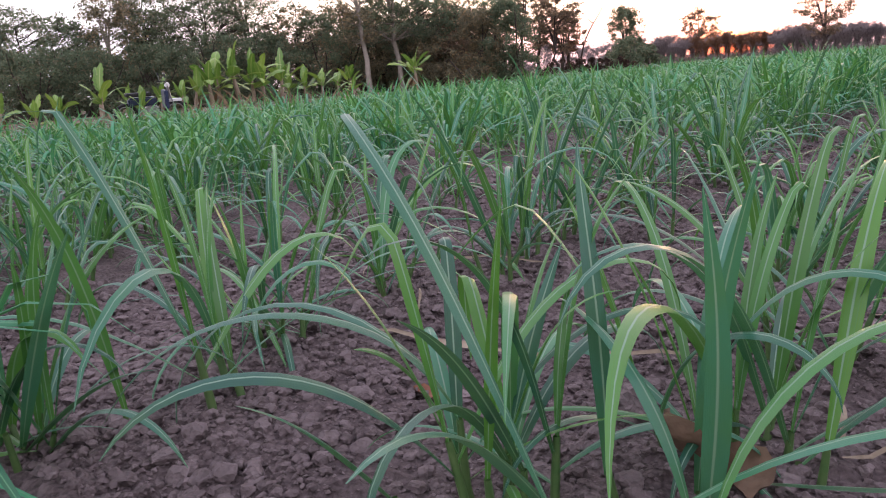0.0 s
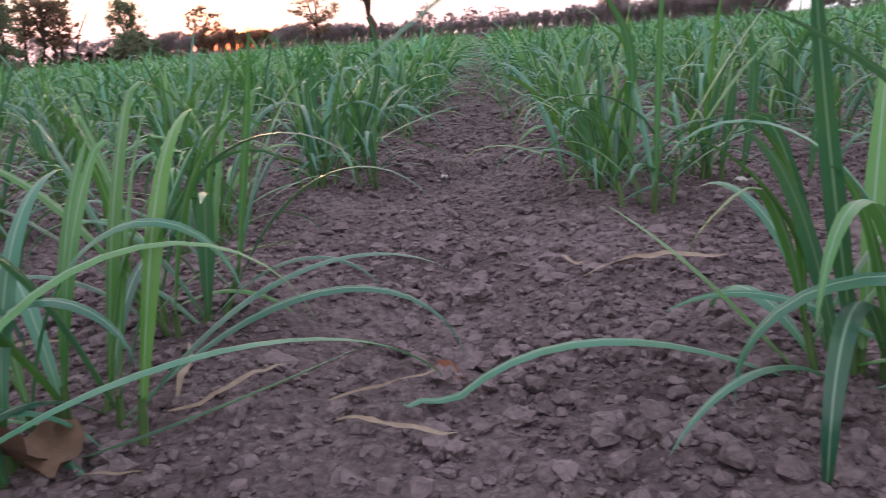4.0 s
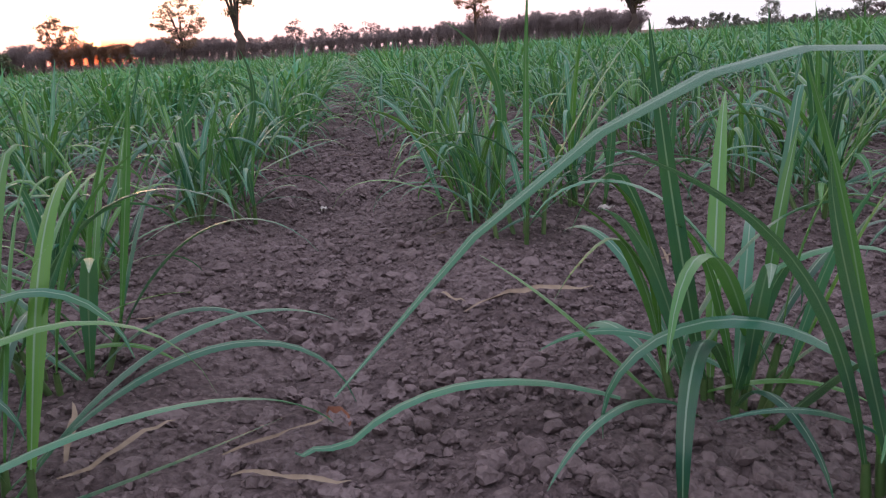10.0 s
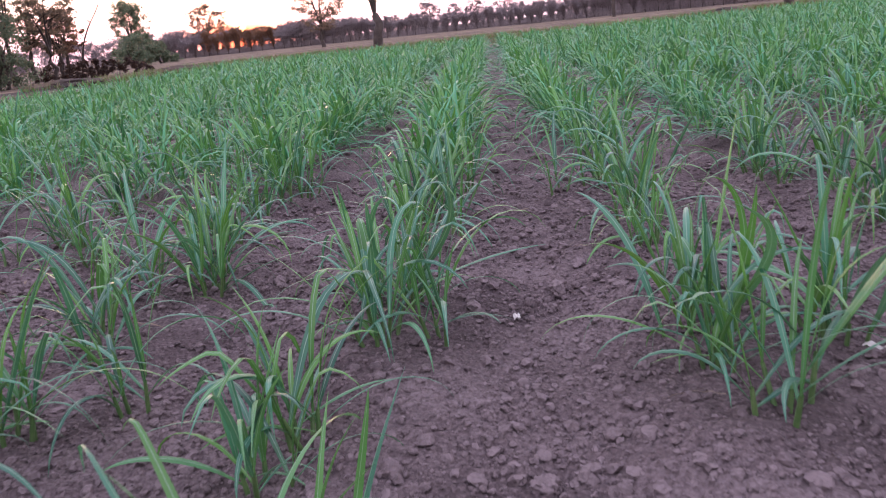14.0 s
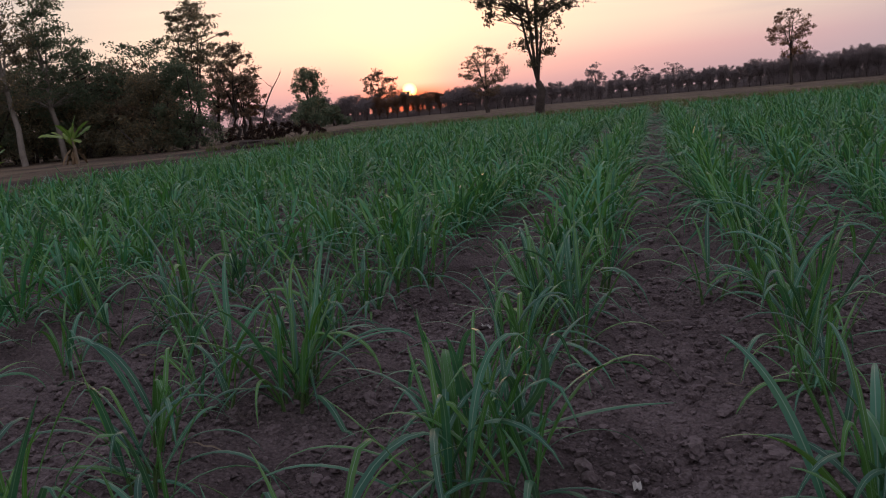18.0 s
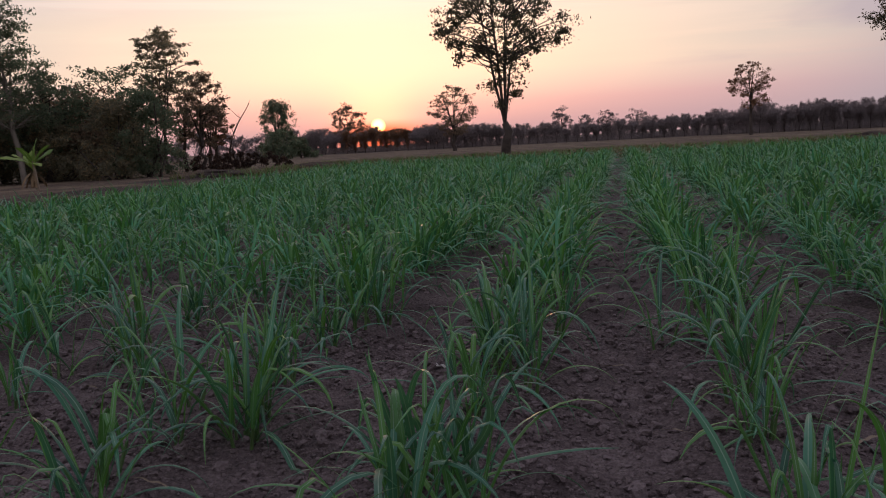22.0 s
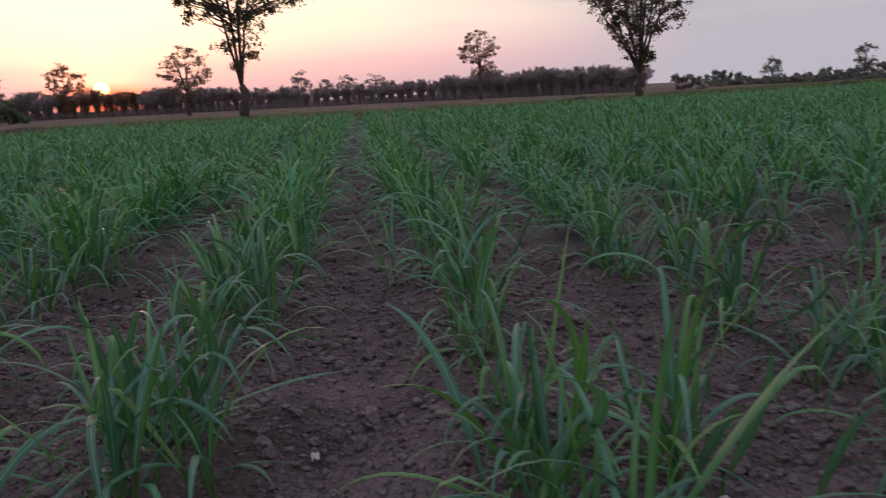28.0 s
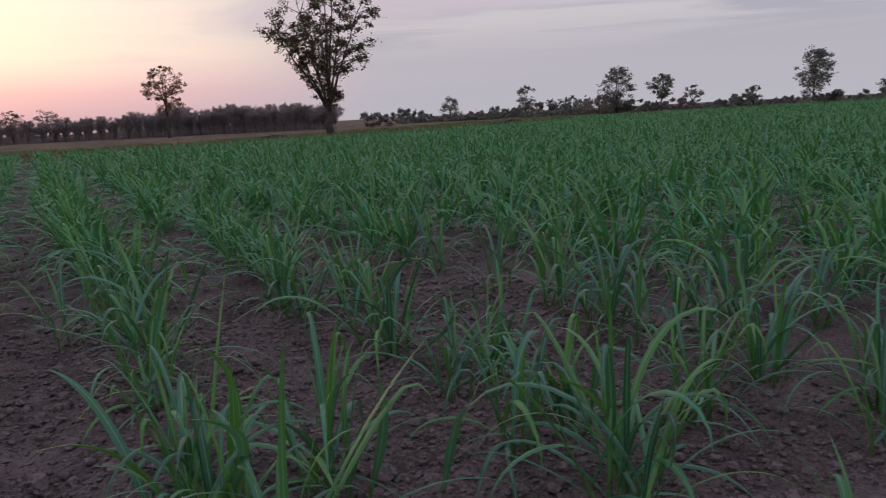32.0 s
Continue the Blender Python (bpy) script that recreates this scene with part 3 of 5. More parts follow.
# stools by the camera, row by row: x, y, size, turn
NEAR_ROWS = []
NEAR_ROWS += [(-2.35, 1.50, 1.00, 3.2), (-2.50, 2.10, 1.00, 2.3), (-2.45, 2.75, 1.00, 4.6), (-2.40, 3.60, 0.95, 1.9), (-2.30, 4.98, 1.00, 5.0), (-2.40, 5.70, 1.00, 0.5)]
NEAR_ROWS += [(-1.50, 1.62, 0.90, 4.4), (-1.55, 2.08, 1.10, 5.1), (-1.34, 2.35, 1.00, 0.6), (-1.40, 3.38, 0.90, 2.4), (-1.32, 4.02, 1.10, 3.9), (-1.30, 4.25, 1.00, 1.1), (-1.55, 4.90, 0.80, 0.3), (-1.58, 5.65, 0.90, 5.8), (-1.28, 5.87, 1.05, 2.9)]
NEAR_ROWS += [(-0.44, 1.95, 0.95, 1.4), (-0.58, 2.75, 1.00, 2.2), (-0.48, 3.35, 1.00, 4.0), (-0.40, 3.62, 0.95, 0.7), (-0.46, 4.30, 0.90, 2.7), (-0.46, 4.93, 1.00, 3.1), (-0.39, 5.27, 0.90, 5.0)]
NEAR_ROWS += [(0.54, 2.76, 1.05, 1.9), (0.47, 3.00, 0.90, 5.5), (0.55, 3.35, 1.00, 0.9), (0.49, 4.15, 0.80, 2.5), (0.50, 4.55, 1.05, 4.4), (0.62, 5.02, 1.00, 0.1), (0.48, 5.50, 1.00, 3.3)]
NEAR_ROWS += [(1.50, 1.50, 1.00, 2.8), (1.44, 2.05, 0.90, 0.8), (1.38, 2.65, 1.00, 1.2), (1.40, 3.12, 0.95, 3.0), (1.62, 3.24, 0.90, 5.2), (1.45, 4.22, 1.10, 0.4), (1.32, 5.48, 1.00, 2.1), (1.48, 5.98, 1.00, 4.8)]
NEAR_ROWS += [(-1.42, 2.83, 1.0, 2.0), (-1.38, 5.25, 0.85, 1.3), (-2.11, 4.70, 0.8, 2.2), (1.43, 3.63, 0.8, 0.4), (1.82, 3.97, 0.85, 1.9), (1.68, 5.28, 1.0, 3.3), (0.97, 3.28, 0.7, 0.9), (1.66, 3.76, 0.75, 2.7), (2.62, 3.60, 0.9, 4.0), (-0.66, 2.56, 0.9, 1.0)]
NEAR_ROWS += [(2.53, 2.79, 0.95, 0.2), (2.05, 3.12, 0.85, 1.7), (2.45, 3.18, 1.00, 4.1), (2.55, 4.12, 1.00, 3.6), (2.42, 5.00, 1.00, 1.5)]


def hero(place, rows, extra=24):
    """A stool right by the camera, blade by blade: azimuth, tilt, droop, length, power, sway, foot and width of each."""
    rng = random.Random(int(1000 * abs(place[0]) + 10 * place[1]))
    blades, stems = [], []
    for az, tilt, droop, length, power, sway, dx, dy, dz, width in rows:
        blades.append(dict(az=az, tilt=tilt, droop=droop, length=length, power=max(0.8, power), sway=sway, width=(1.38 if place[1] < 2 else 1.2) * width, base=(dx, dy, dz), twist=rng.uniform(-0.4, 0.4), floor=0.02))
        stems.append(((dx * 0.9, dy * 0.9, -0.03), (dx, dy, dz + 0.005)))
    more, more_stems = clump_plan(rng, 0.95)
    for arg in more:
        arg["width"] *= 1.3 if place[1] < 2 else 1.0
    blades += more[:extra]
    stems += more_stems if extra else []
    ob = clump_parts(blades, stems, segs=18)
    ob.location = (*place, 0)
    HEROES.append(place)


HEROES = []
hero((0.63, 1.63), [
    (1.11, 63, 49, 0.58, 1.82, -0.02, -0.02, 0.01, 0.06, 0.022),
    (3.03, 50, 18, 0.39, 2.04, 0.04, -0.08, 0.01, 0.01, 0.023),
    (4.05, 57, 45, 0.57, 1.84, 0.13, -0.05, 0.01, 0.05, 0.018),
    (4.07, 47, 204, 0.55, 1.95, 0.30, 0.01, 0.01, 0.06, 0.022),
    (3.07, 25, 135, 0.79, 1.79, 0.41, -0.07, 0.00, 0.01, 0.018),
    (3.76, 41, 89, 0.40, 1.63, 0.00, -0.04, -0.03, 0.01, 0.018),
    (4.35, 56, 62, 0.57, 1.79, -0.17, 0.02, -0.02, 0.05, 0.017),
    (4.06, 60, -0, 0.61, 1.80, 0.11, -0.03, 0.01, 0.06, 0.020),
    (4.53, 42, 14, 0.47, 1.76, -0.08, 0.04, -0.07, 0.01, 0.018),
])
hero((0.82, 1.04), [
    (3.49, 70, 107, 0.91, 1.62, 0.27, -0.11, -0.02, 0.12, 0.009),
], 0)
hero((0.74, 1.36), [
    (3.92, 57, 40, 0.74, 1.34, -0.25, -0.05, 0.02, 0.05, 0.013),
    (3.87, 63, 24, 0.62, 1.71, 0.05, -0.03, 0.02, 0.06, 0.014),
    (3.85, 56, 28, 0.66, 1.71, 0.30, -0.03, -0.01, 0.03, 0.013),
], 8)
hero((-0.47, 1.55), [
    (1.34, 71, 89, 0.48, 3.23, 0.31, 0.14, -0.03, 0.09, 0.024),
    (0.82, 83, 157, 0.61, 1.26, -0.18, 0.10, -0.40, 0.10, 0.014),
    (0.34, 49, 86, 0.54, 1.68, 0.12, 0.10, -0.01, 0.04, 0.020),
    (0.64, 38, 83, 0.77, 0.79, 0.57, 0.04, -0.35, 0.12, 0.016),
    (5.59, 25, -2, 0.67, 1.86, 0.12, 0.03, -0.03, 0.01, 0.016),
    (2.77, 75, 77, 0.35, 1.29, -0.14, 0.04, -0.26, 0.08, 0.020),
    (2.43, 89, 51, 0.46, 2.01, -0.39, -0.09, -0.20, 0.07, 0.022),
    (5.28, 69, -3, 0.50, 1.78, -0.68, 0.04, -0.22, 0.01, 0.024),
    (5.18, 65, -0, 0.52, 1.79, 0.45, 0.00, -0.12, 0.03, 0.022),
    (1.64, 72, 90, 0.47, 1.83, 0.03, -0.01, -0.09, 0.08, 0.020),
])
hero((-0.45, 1.95), [
    (5.19, 54, 62, 0.57, 1.79, -0.21, 0.05, 0.01, 0.05, 0.022),
])
hero((-0.70, 1.30), [
    (3.35, 68, 145, 0.69, 3.35, -1.52, 0.25, -0.25, 0.15, 0.013),
    (3.18, 50, 196, 0.99, 1.79, 1.30, -0.05, 0.10, 0.01, 0.018),
    (3.73, 80, 139, 0.64, 0.68, -0.03, -0.05, -0.01, 0.13, 0.022),
    (4.82, 48, 53, 0.54, 2.51, 0.16, 0.12, -0.04, 0.04, 0.022),
    (4.89, 49, 21, 0.40, 2.14, 0.08, -0.13, -0.07, 0.02, 0.018),
    (4.96, 52, 29, 0.51, 1.87, 0.13, 0.03, 0.02, 0.06, 0.016),
])
hero((-1.45, 1.03), [
    (6.20, 57, 23, 0.53, 1.76, -0.07, 0.00, -0.01, 0.05, 0.022),
    (5.57, 65, 35, 0.60, 1.62, -0.05, 0.07, 0.14, 0.07, 0.018),
    (0.13, 39, 31, 0.43, 1.70, -0.08, 0.00, -0.01, 0.04, 0.018),
])
hero((-1.27, 4.06), [
    (1.96, 61, 69, 0.60, 1.80, 0.10, 0.02, 0.01, 0.06, 0.022),
    (1.51, 63, 4, 0.65, 1.81, 0.02, 0.04, 0.02, 0.05, 0.022),
    (4.64, 66, 49, 0.60, 1.73, -0.03, -0.02, -0.01, 0.06, 0.022),
    (4.56, 46, 62, 0.45, 1.57, -0.00, -0.02, -0.03, 0.02, 0.022),
    (0.05, 52, 67, 0.52, 1.83, -0.02, 0.03, 0.01, 0.04, 0.022),
    (5.93, 32, 26, 0.52, 1.63, 0.02, 0.04, -0.01, 0.01, 0.022),
    (5.85, 56, 35, 0.55, 1.85, -0.05, 0.01, 0.00, 0.05, 0.022),
    (4.48, 60, 63, 0.58, 1.82, 0.01, -0.04, -0.03, 0.04, 0.022),
    (5.51, 53, 139, 0.55, 0.82, 0.08, 0.05, 0.01, 0.02, 0.022),
])
hero((-0.54, 3.72), [
    (4.65, 58, 5, 0.57, 1.78, 0.09, -0.01, -0.01, 0.06, 0.022),
    (4.86, 61, 34, 0.57, 1.73, 0.02, 0.01, 0.00, 0.06, 0.022),
    (5.27, 36, 4, 0.97, 1.79, -0.73, 0.09, 0.00, 0.05, 0.022),
    (1.10, 56, 63, 0.56, 1.87, 0.06, 0.15, 0.01, 0.02, 0.022),
    (4.63, 52, 69, 0.50, 1.69, 0.02, -0.02, -0.02, 0.04, 0.022),
    (5.87, 31, 23, 0.67, 1.66, 0.05, 0.03, -0.02, 0.02, 0.022),
])
hero((-0.54, 5.18), [
    (1.79, 63, 71, 0.62, 1.81, 0.07, 0.00, 0.00, 0.06, 0.020),
    (4.64, 60, 54, 0.58, 1.80, 0.04, -0.01, -0.01, 0.04, 0.020),
    (5.16, 52, 49, 0.49, 1.73, -0.11, 0.04, -0.00, 0.04, 0.020),
    (5.28, 34, -1, 0.69, 1.80, -0.45, 0.02, -0.01, 0.03, 0.020),
    (4.22, 19, -0, 0.60, 1.80, -0.00, -0.01, -0.01, 0.03, 0.020),
])
hero((0.60, 4.94), [
    (1.76, 65, 48, 0.65, 1.82, 0.01, -0.01, -0.00, 0.05, 0.020),
    (4.86, 60, 10, 0.59, 1.80, -0.06, 0.01, -0.00, 0.06, 0.020),
    (3.47, 34, 16, 0.58, 1.73, -0.01, -0.03, -0.01, 0.02, 0.020),
    (5.47, 46, 28, 0.47, 1.71, -0.02, 0.03, -0.02, 0.03, 0.020),
    (4.25, 54, 79, 0.49, 1.63, 0.00, 0.04, -0.01, 0.05, 0.020),
])
hero((0.49, 3.26), [
    (1.39, 61, 94, 0.59, 1.78, -0.07, -0.04, -0.01, 0.04, 0.024),
    (4.69, 55, -0, 0.61, 1.80, -0.21, 0.06, -0.03, 0.04, 0.024),
    (3.90, 62, 59, 0.58, 1.76, -0.01, -0.06, -0.00, 0.04, 0.024),
    (4.74, 39, 19, 1.07, 2.02, -0.77, 0.04, -0.03, 0.05, 0.024),
    (2.10, 67, 67, 0.57, 1.73, 0.01, -0.12, 0.00, 0.04, 0.024),
    (3.67, 101, 116, 0.58, 2.80, 0.16, 0.08, -0.04, 0.04, 0.024),
])
hero((0.83, 3.23), [
    (4.01, 63, 47, 0.52, 1.44, -0.12, -0.00, -0.02, 0.03, 0.024),
    (4.58, 50, 26, 0.54, 1.75, -0.19, 0.03, -0.03, 0.03, 0.024),
    (4.54, 48, 9, 0.68, 1.79, -0.36, 0.09, -0.06, 0.03, 0.024),
    (4.45, 57, 36, 0.56, 1.79, -0.11, 0.26, -0.16, 0.02, 0.024),
    (4.45, 52, 73, 0.56, 1.53, 0.20, -0.05, -0.00, 0.04, 0.024),
])
hero((1.48, 4.28), [
    (1.01, 64, 81, 0.63, 1.82, -0.07, -0.01, -0.01, 0.03, 0.022),
    (4.37, 63, 54, 0.64, 1.82, -0.15, -0.02, -0.00, 0.03, 0.022),
    (4.70, 27, -2, 0.79, 1.80, -0.50, 0.04, -0.04, 0.02, 0.022),
    (3.67, 41, 18, 0.43, 1.73, 0.05, -0.03, -0.01, 0.02, 0.022),
    (4.70, 18, -2, 0.65, 1.82, 0.04, 0.02, -0.02, 0.01, 0.022),
    (3.84, 52, 135, 0.56, 0.89, -0.05, -0.05, 0.00, 0.01, 0.022),
])
hero((2.44, 3.18), [
    (0.22, 63, 70, 0.61, 1.81, -0.00, -0.02, 0.01, 0.04, 0.022),
    (4.75, 41, 51, 0.48, 1.53, 0.02, -0.01, -0.01, 0.03, 0.022),
    (4.54, 52, 24, 0.50, 1.77, -0.03, 0.01, -0.02, 0.04, 0.022),
    (3.35, 36, 37, 0.43, 1.61, 0.02, -0.03, -0.00, 0.01, 0.022),
    (0.45, 59, 63, 0.57, 1.79, 0.08, 0.03, -0.04, 0.05, 0.022),
])


def build_cane():
    rng = random.Random(11)
    kinds = []
    for k in range(12):
        blades, stems = clump_plan(random.Random(100 + k), 1.0)
        kinds.append(clump_parts(blades, stems))
    used = 0
    made = []
    made += HEROES
    for x, y, size, turn in NEAR_ROWS:
        size *= 0.95
        if min((x - p[0]) ** 2 + (y - p[1]) ** 2 for p in HEROES) < 0.15**2:
            continue
        src = kinds[used % 12]
        m = Matrix.Translation((x, y, on_ground(x, y))) @ Matrix.Rotation(turn, 4, "Z")
        if used < 12:
            src.matrix_basis = m @ Matrix.Diagonal((size * 1.12, size * 1.12, size, 1))
            ob = src
        else:
            ob = copy_thing(src, m)
            ob.scale = (size * 1.12, size * 1.12, size)
        used += 1
        made.append((x, y))
    # small shoots that fill the gaps of the near rows
    shoots = []
    for n, (x, y) in enumerate(((-2.43, 4.3), (-1.40, 2.85), (1.50, 4.75), (2.46, 3.65))):
        blades, stems = clump_plan(random.Random(140 + n), 0.85)
        shoots.append(clump_parts(blades[:14], stems[:3], "small young sugarcane shoot between larger clumps"))
        shoots[-1].location = (x, y, on_ground(x, y))
        made.append((x, y))
    for k in range(-3, 3):
        x0 = ROW_FIRST + k * ROW_GAP
        y = 1.15 if abs(x0) > 0.8 else 2.3
        while y < 6.0:
            y += rng.uniform(0.16, 0.34)
            x = x0 + rng.gauss(0, 0.09 if k > -2 else 0.15)
            if min((x - p[0]) ** 2 + (y - p[1]) ** 2 for p in made) < 0.18**2:
                continue
            if rng.random() < (0.08 if k < -1 else 0.40 if k < 1 else 0.5):
                continue
            size = rng.uniform(0.9, 1.25)
            ob = copy_thing(shoots[rng.randint(0, 3)], Matrix.Translation((x, y, on_ground(x, y))) @ Matrix.Rotation(rng.uniform(0, 6.28), 4, "Z"))
            ob.scale = (size, size, size)
            made.append((x, y))
    # further stools along every row
    spots = []
    near = np.array(made)
    for k in range(-20, 150):
        x0 = ROW_FIRST + k * ROW_GAP
        y = FIELD_BACK + rng.uniform(0, 0.5)
        stop = float(field_far(x0))
        while y < stop:
            dist = math.hypot(x0, y)
            y += rng.uniform(0.14, 0.26) * (1 if dist < 20 else 1.3 if dist < 40 else 2.2)
            x = x0 + rng.gauss(0, 0.085 if k in (-1, 0) else 0.15)
            if rng.random() < 0.04 or not in_field(np.array(x), np.array(y)):
                continue
            if abs(x) < 3.0 and -0.8 < y < 6.0 and abs(x0) < 2.6:
                if y > 0.9 or abs(x) < 0.8:
                    continue
            spots.append((math.hypot(x, y - 0.8), x, y))
    spots.sort()
    count = 0
    rest = []
    for d, x, y in spots:
        turn, size = rng.uniform(0, 6.28), rng.uniform(0.86, 1.14)
        if count < 64 and y > 0.3 and d > 1.5:
            ob = copy_thing(kinds[count % 12], Matrix.Translation((x, y, on_ground(x, y))) @ Matrix.Rotation(turn, 4, "Z"))
            ob.scale = (size * 1.12, size * 1.12, size * 0.98)
            count += 1
        else:
            rest.append((d, x, y, turn, size))
    # the rest of the field, joined by distance
    bands = ((0, 9, [clump_joined(random.Random(400 + k), 6, cols=3) for k in range(8)]),
             (9, 20, [clump_joined(random.Random(450 + k), 4, 1.0, 1.15) for k in range(8)]),
             (20, 40, [clump_joined(random.Random(500 + k), 3, 0.75, 1.5) for k in range(8)]),
             (40, 400, [clump_joined(random.Random(600 + k), 2, 0.5, 2.4) for k in range(8)]))
    rest = np.array(rest)
    for lo, hi, meshes in bands:
        mine = rest[(rest[:, 0] >= lo) & (rest[:, 0] < hi)]
        if not len(mine):
            continue
        zs = ground_z(mine[:, 1], mine[:, 2])
        vs, fs, us, off = [], [], [], 0
        for n, ((d, x, y, turn, size), z) in enumerate(zip(mine, zs)):
            v, f, u = meshes[n % 8]
            c, s = math.cos(turn) * size * 1.18, math.sin(turn) * size * 1.18
            vs.append(np.stack([v[:, 0] * c - v[:, 1] * s + x, v[:, 0] * s + v[:, 1] * c + y, v[:, 2] * size * 0.98 + z], -1))
            fs.append(f + off)
            us.append(u)
            off += len(v)
        me = big_mesh("sugarcane_rows", np.concatenate(vs), np.concatenate(fs), BLADE_FAR, np.concatenate(us))
        tagged(new("sugarcane_rows", me), "dense rows of young green sugarcane across the field", "sugarcane", kind="stuff")


build_cane()


# ---- clods and litter ----
def clod_mesh(seed, sub, flat=0.7):
    rng = np.random.RandomState(seed)
    bm = bmesh.new()
    if sub:
        bmesh.ops.create_icosphere(bm, subdivisions=sub, radius=1.0)
    else:
        top, foot = bm.verts.new((0, 0, 1)), bm.verts.new((0, 0, -1))
        ring = [bm.verts.new(p) for p in ((1, 0, 0), (0, 1, 0), (-1, 0, 0), (0, -1, 0))]
        for k in range(4):
            bm.faces.new((top, ring[k], ring[(k + 1) % 4]))
            bm.faces.new((foot, ring[(k + 1) % 4], ring[k]))
        bm.verts.index_update()
    v = np.array([w.co for w in bm.verts])
    f = np.array([[w.index for w in p.verts] for p in bm.faces])
    bm.free()
    v = v * (1 + 0.22 * rng.uniform(-1, 1, (len(v), 1)))
    for _ in range(5):          # broken faces
        n = rng.normal(size=3)
        n /= np.linalg.norm(n)
        over = np.maximum(0, v @ n - rng.uniform(0.45, 0.75))
        v -= over[:, None] * n
    v[:, 2] *= flat
    v[:, 0] *= rng.uniform(0.8, 1.3)
    return v, f


def scattered(shapes, xs, ys, zs, sizes, turns):
    """Copies of a few triangle shapes at many places, as one pair of arrays."""
    vs, fs, off = [], [], 0
    for k, (v, f) in enumerate(shapes):
        i = np.arange(k, len(xs), len(shapes))
        c, s, r = np.cos(turns[i])[:, None], np.sin(turns[i])[:, None], sizes[i][:, None]
        p = np.stack([(v[None, :, 0] * c - v[None, :, 1] * s) * r + xs[i][:, None], (v[None, :, 0] * s + v[None, :, 1] * c) * r + ys[i][:, None], v[None, :, 2] * r + zs[i][:, None]], -1)
        vs.append(p.reshape(-1, 3))
        fs.append((f[None] + (off + len(v) * np.arange(len(i)))[:, None, None]).reshape(-1, f.shape[1]))
        off += len(v) * len(i)
    return np.concatenate(vs), np.concatenate(fs)


def build_clods():
    rng = np.random.RandomState(5)
    tiny = [clod_mesh(20 + k, 0) for k in range(16)]
    fine = [clod_mesh(k, 1) for k in range(16)]
    mid = [clod_mesh(50 + k, 2) for k in range(16)]
    groups = ((tiny, 60000, (0.0025, 0.008), (-1.7, 1.9, 1.0, 4.2), 1.5), (fine, 24000, (0.006, 0.017), (-2.4, 2.6, 1.0, 5.6), 1.5), (mid, 7500, (0.010, 0.026), (-2.6, 2.8, 1.0, 6.0), 1.4), (fine, 9000, (0.010, 0.035), (-6, 6, 3.6, 13), 1.0))
    for shapes, n, (a, b), (x0, x1, y0, y1), pull in groups:
        xs, ys = rng.uniform(x0, x1, n), y0 + (y1 - y0) * rng.uniform(0, 1, n) ** pull
        keep = vnoise(xs, ys, 0.4, 21) + rng.uniform(-0.7, 0.7, n) > -0.55
        xs, ys = xs[keep], ys[keep]
        sizes = a + (b - a) * rng.uniform(0, 1, len(xs)) ** 2.0
        zs = ground_z(xs, ys) + 0.3 * sizes
        v, f = scattered(shapes, xs, ys, zs, sizes, rng.uniform(0, 6.28, len(xs)))
        me = big_mesh("soil_crumbs", v, f, CLOD, smooth=False)
        tagged(new("soil_crumbs", me), "loose crumbs and small clods of dry mauve-brown soil", "soil", kind="stuff")
    # clods large enough to tell apart
    shapes = []
    for k in range(10):
        v, f = clod_mesh(80 + k, 3)
        v *= (1 + 0.05 * np.sin(v @ np.array([[7.0], [5.0], [9.0]]) + k))
        shapes.append(mesh_of("soil_clod", v, f, CLOD, smooth=False))
    known = [(0.085, 2.17, 0.034), (0.28, 2.02, 0.018), (-0.03, 1.99, 0.022), (1.0, 2.2, 0.055), (0.111, 3.76, 0.05), (1.01, 3.32, 0.05), (0.21, 4.03, 0.03), (0.06, 1.79, 0.036), (-0.23, 1.79, 0.03), (0.14, 1.85, 0.026), (-0.66, 1.66, 0.05), (0.95, 2.45, 0.04), (1.15, 2.6, 0.04), (-0.89, 2.43, 0.035), (-1.18, 1.30, 0.025)]
    known += [(rng.normal() * 0.11 + 0.02, rng.uniform(1.45, 2.7), rng.uniform(0.011, 0.026)) for _ in range(60)]
    known += [(rng.uniform(0.9, 1.3), rng.uniform(1.9, 3.6), rng.uniform(0.012, 0.030)) for _ in range(36)]
    spots = list(known)
    for _ in range(110):
        spots.append((rng.uniform(-2.3, 2.5), 0.95 + 4.6 * rng.uniform() ** 1.4, 0.012 + 0.022 * rng.uniform() ** 2))
    for n, (x, y, r) in enumerate(spots):
        ob = new("soil_clod", shapes[n % 10])
        ob.matrix_basis = Matrix.Translation((x, y, float(ground_z(x, y)) + 0.25 * r)) @ Euler((rng.uniform(-0.4, 0.4), rng.uniform(-0.4, 0.4), rng.uniform(0, 6.28))).to_matrix().to_4x4() @ Matrix.Scale(r, 4)
        tagged(ob, "angular clod of dry mauve-brown soil in the furrow", "soil clod", group="clods in the furrows")


build_clods()


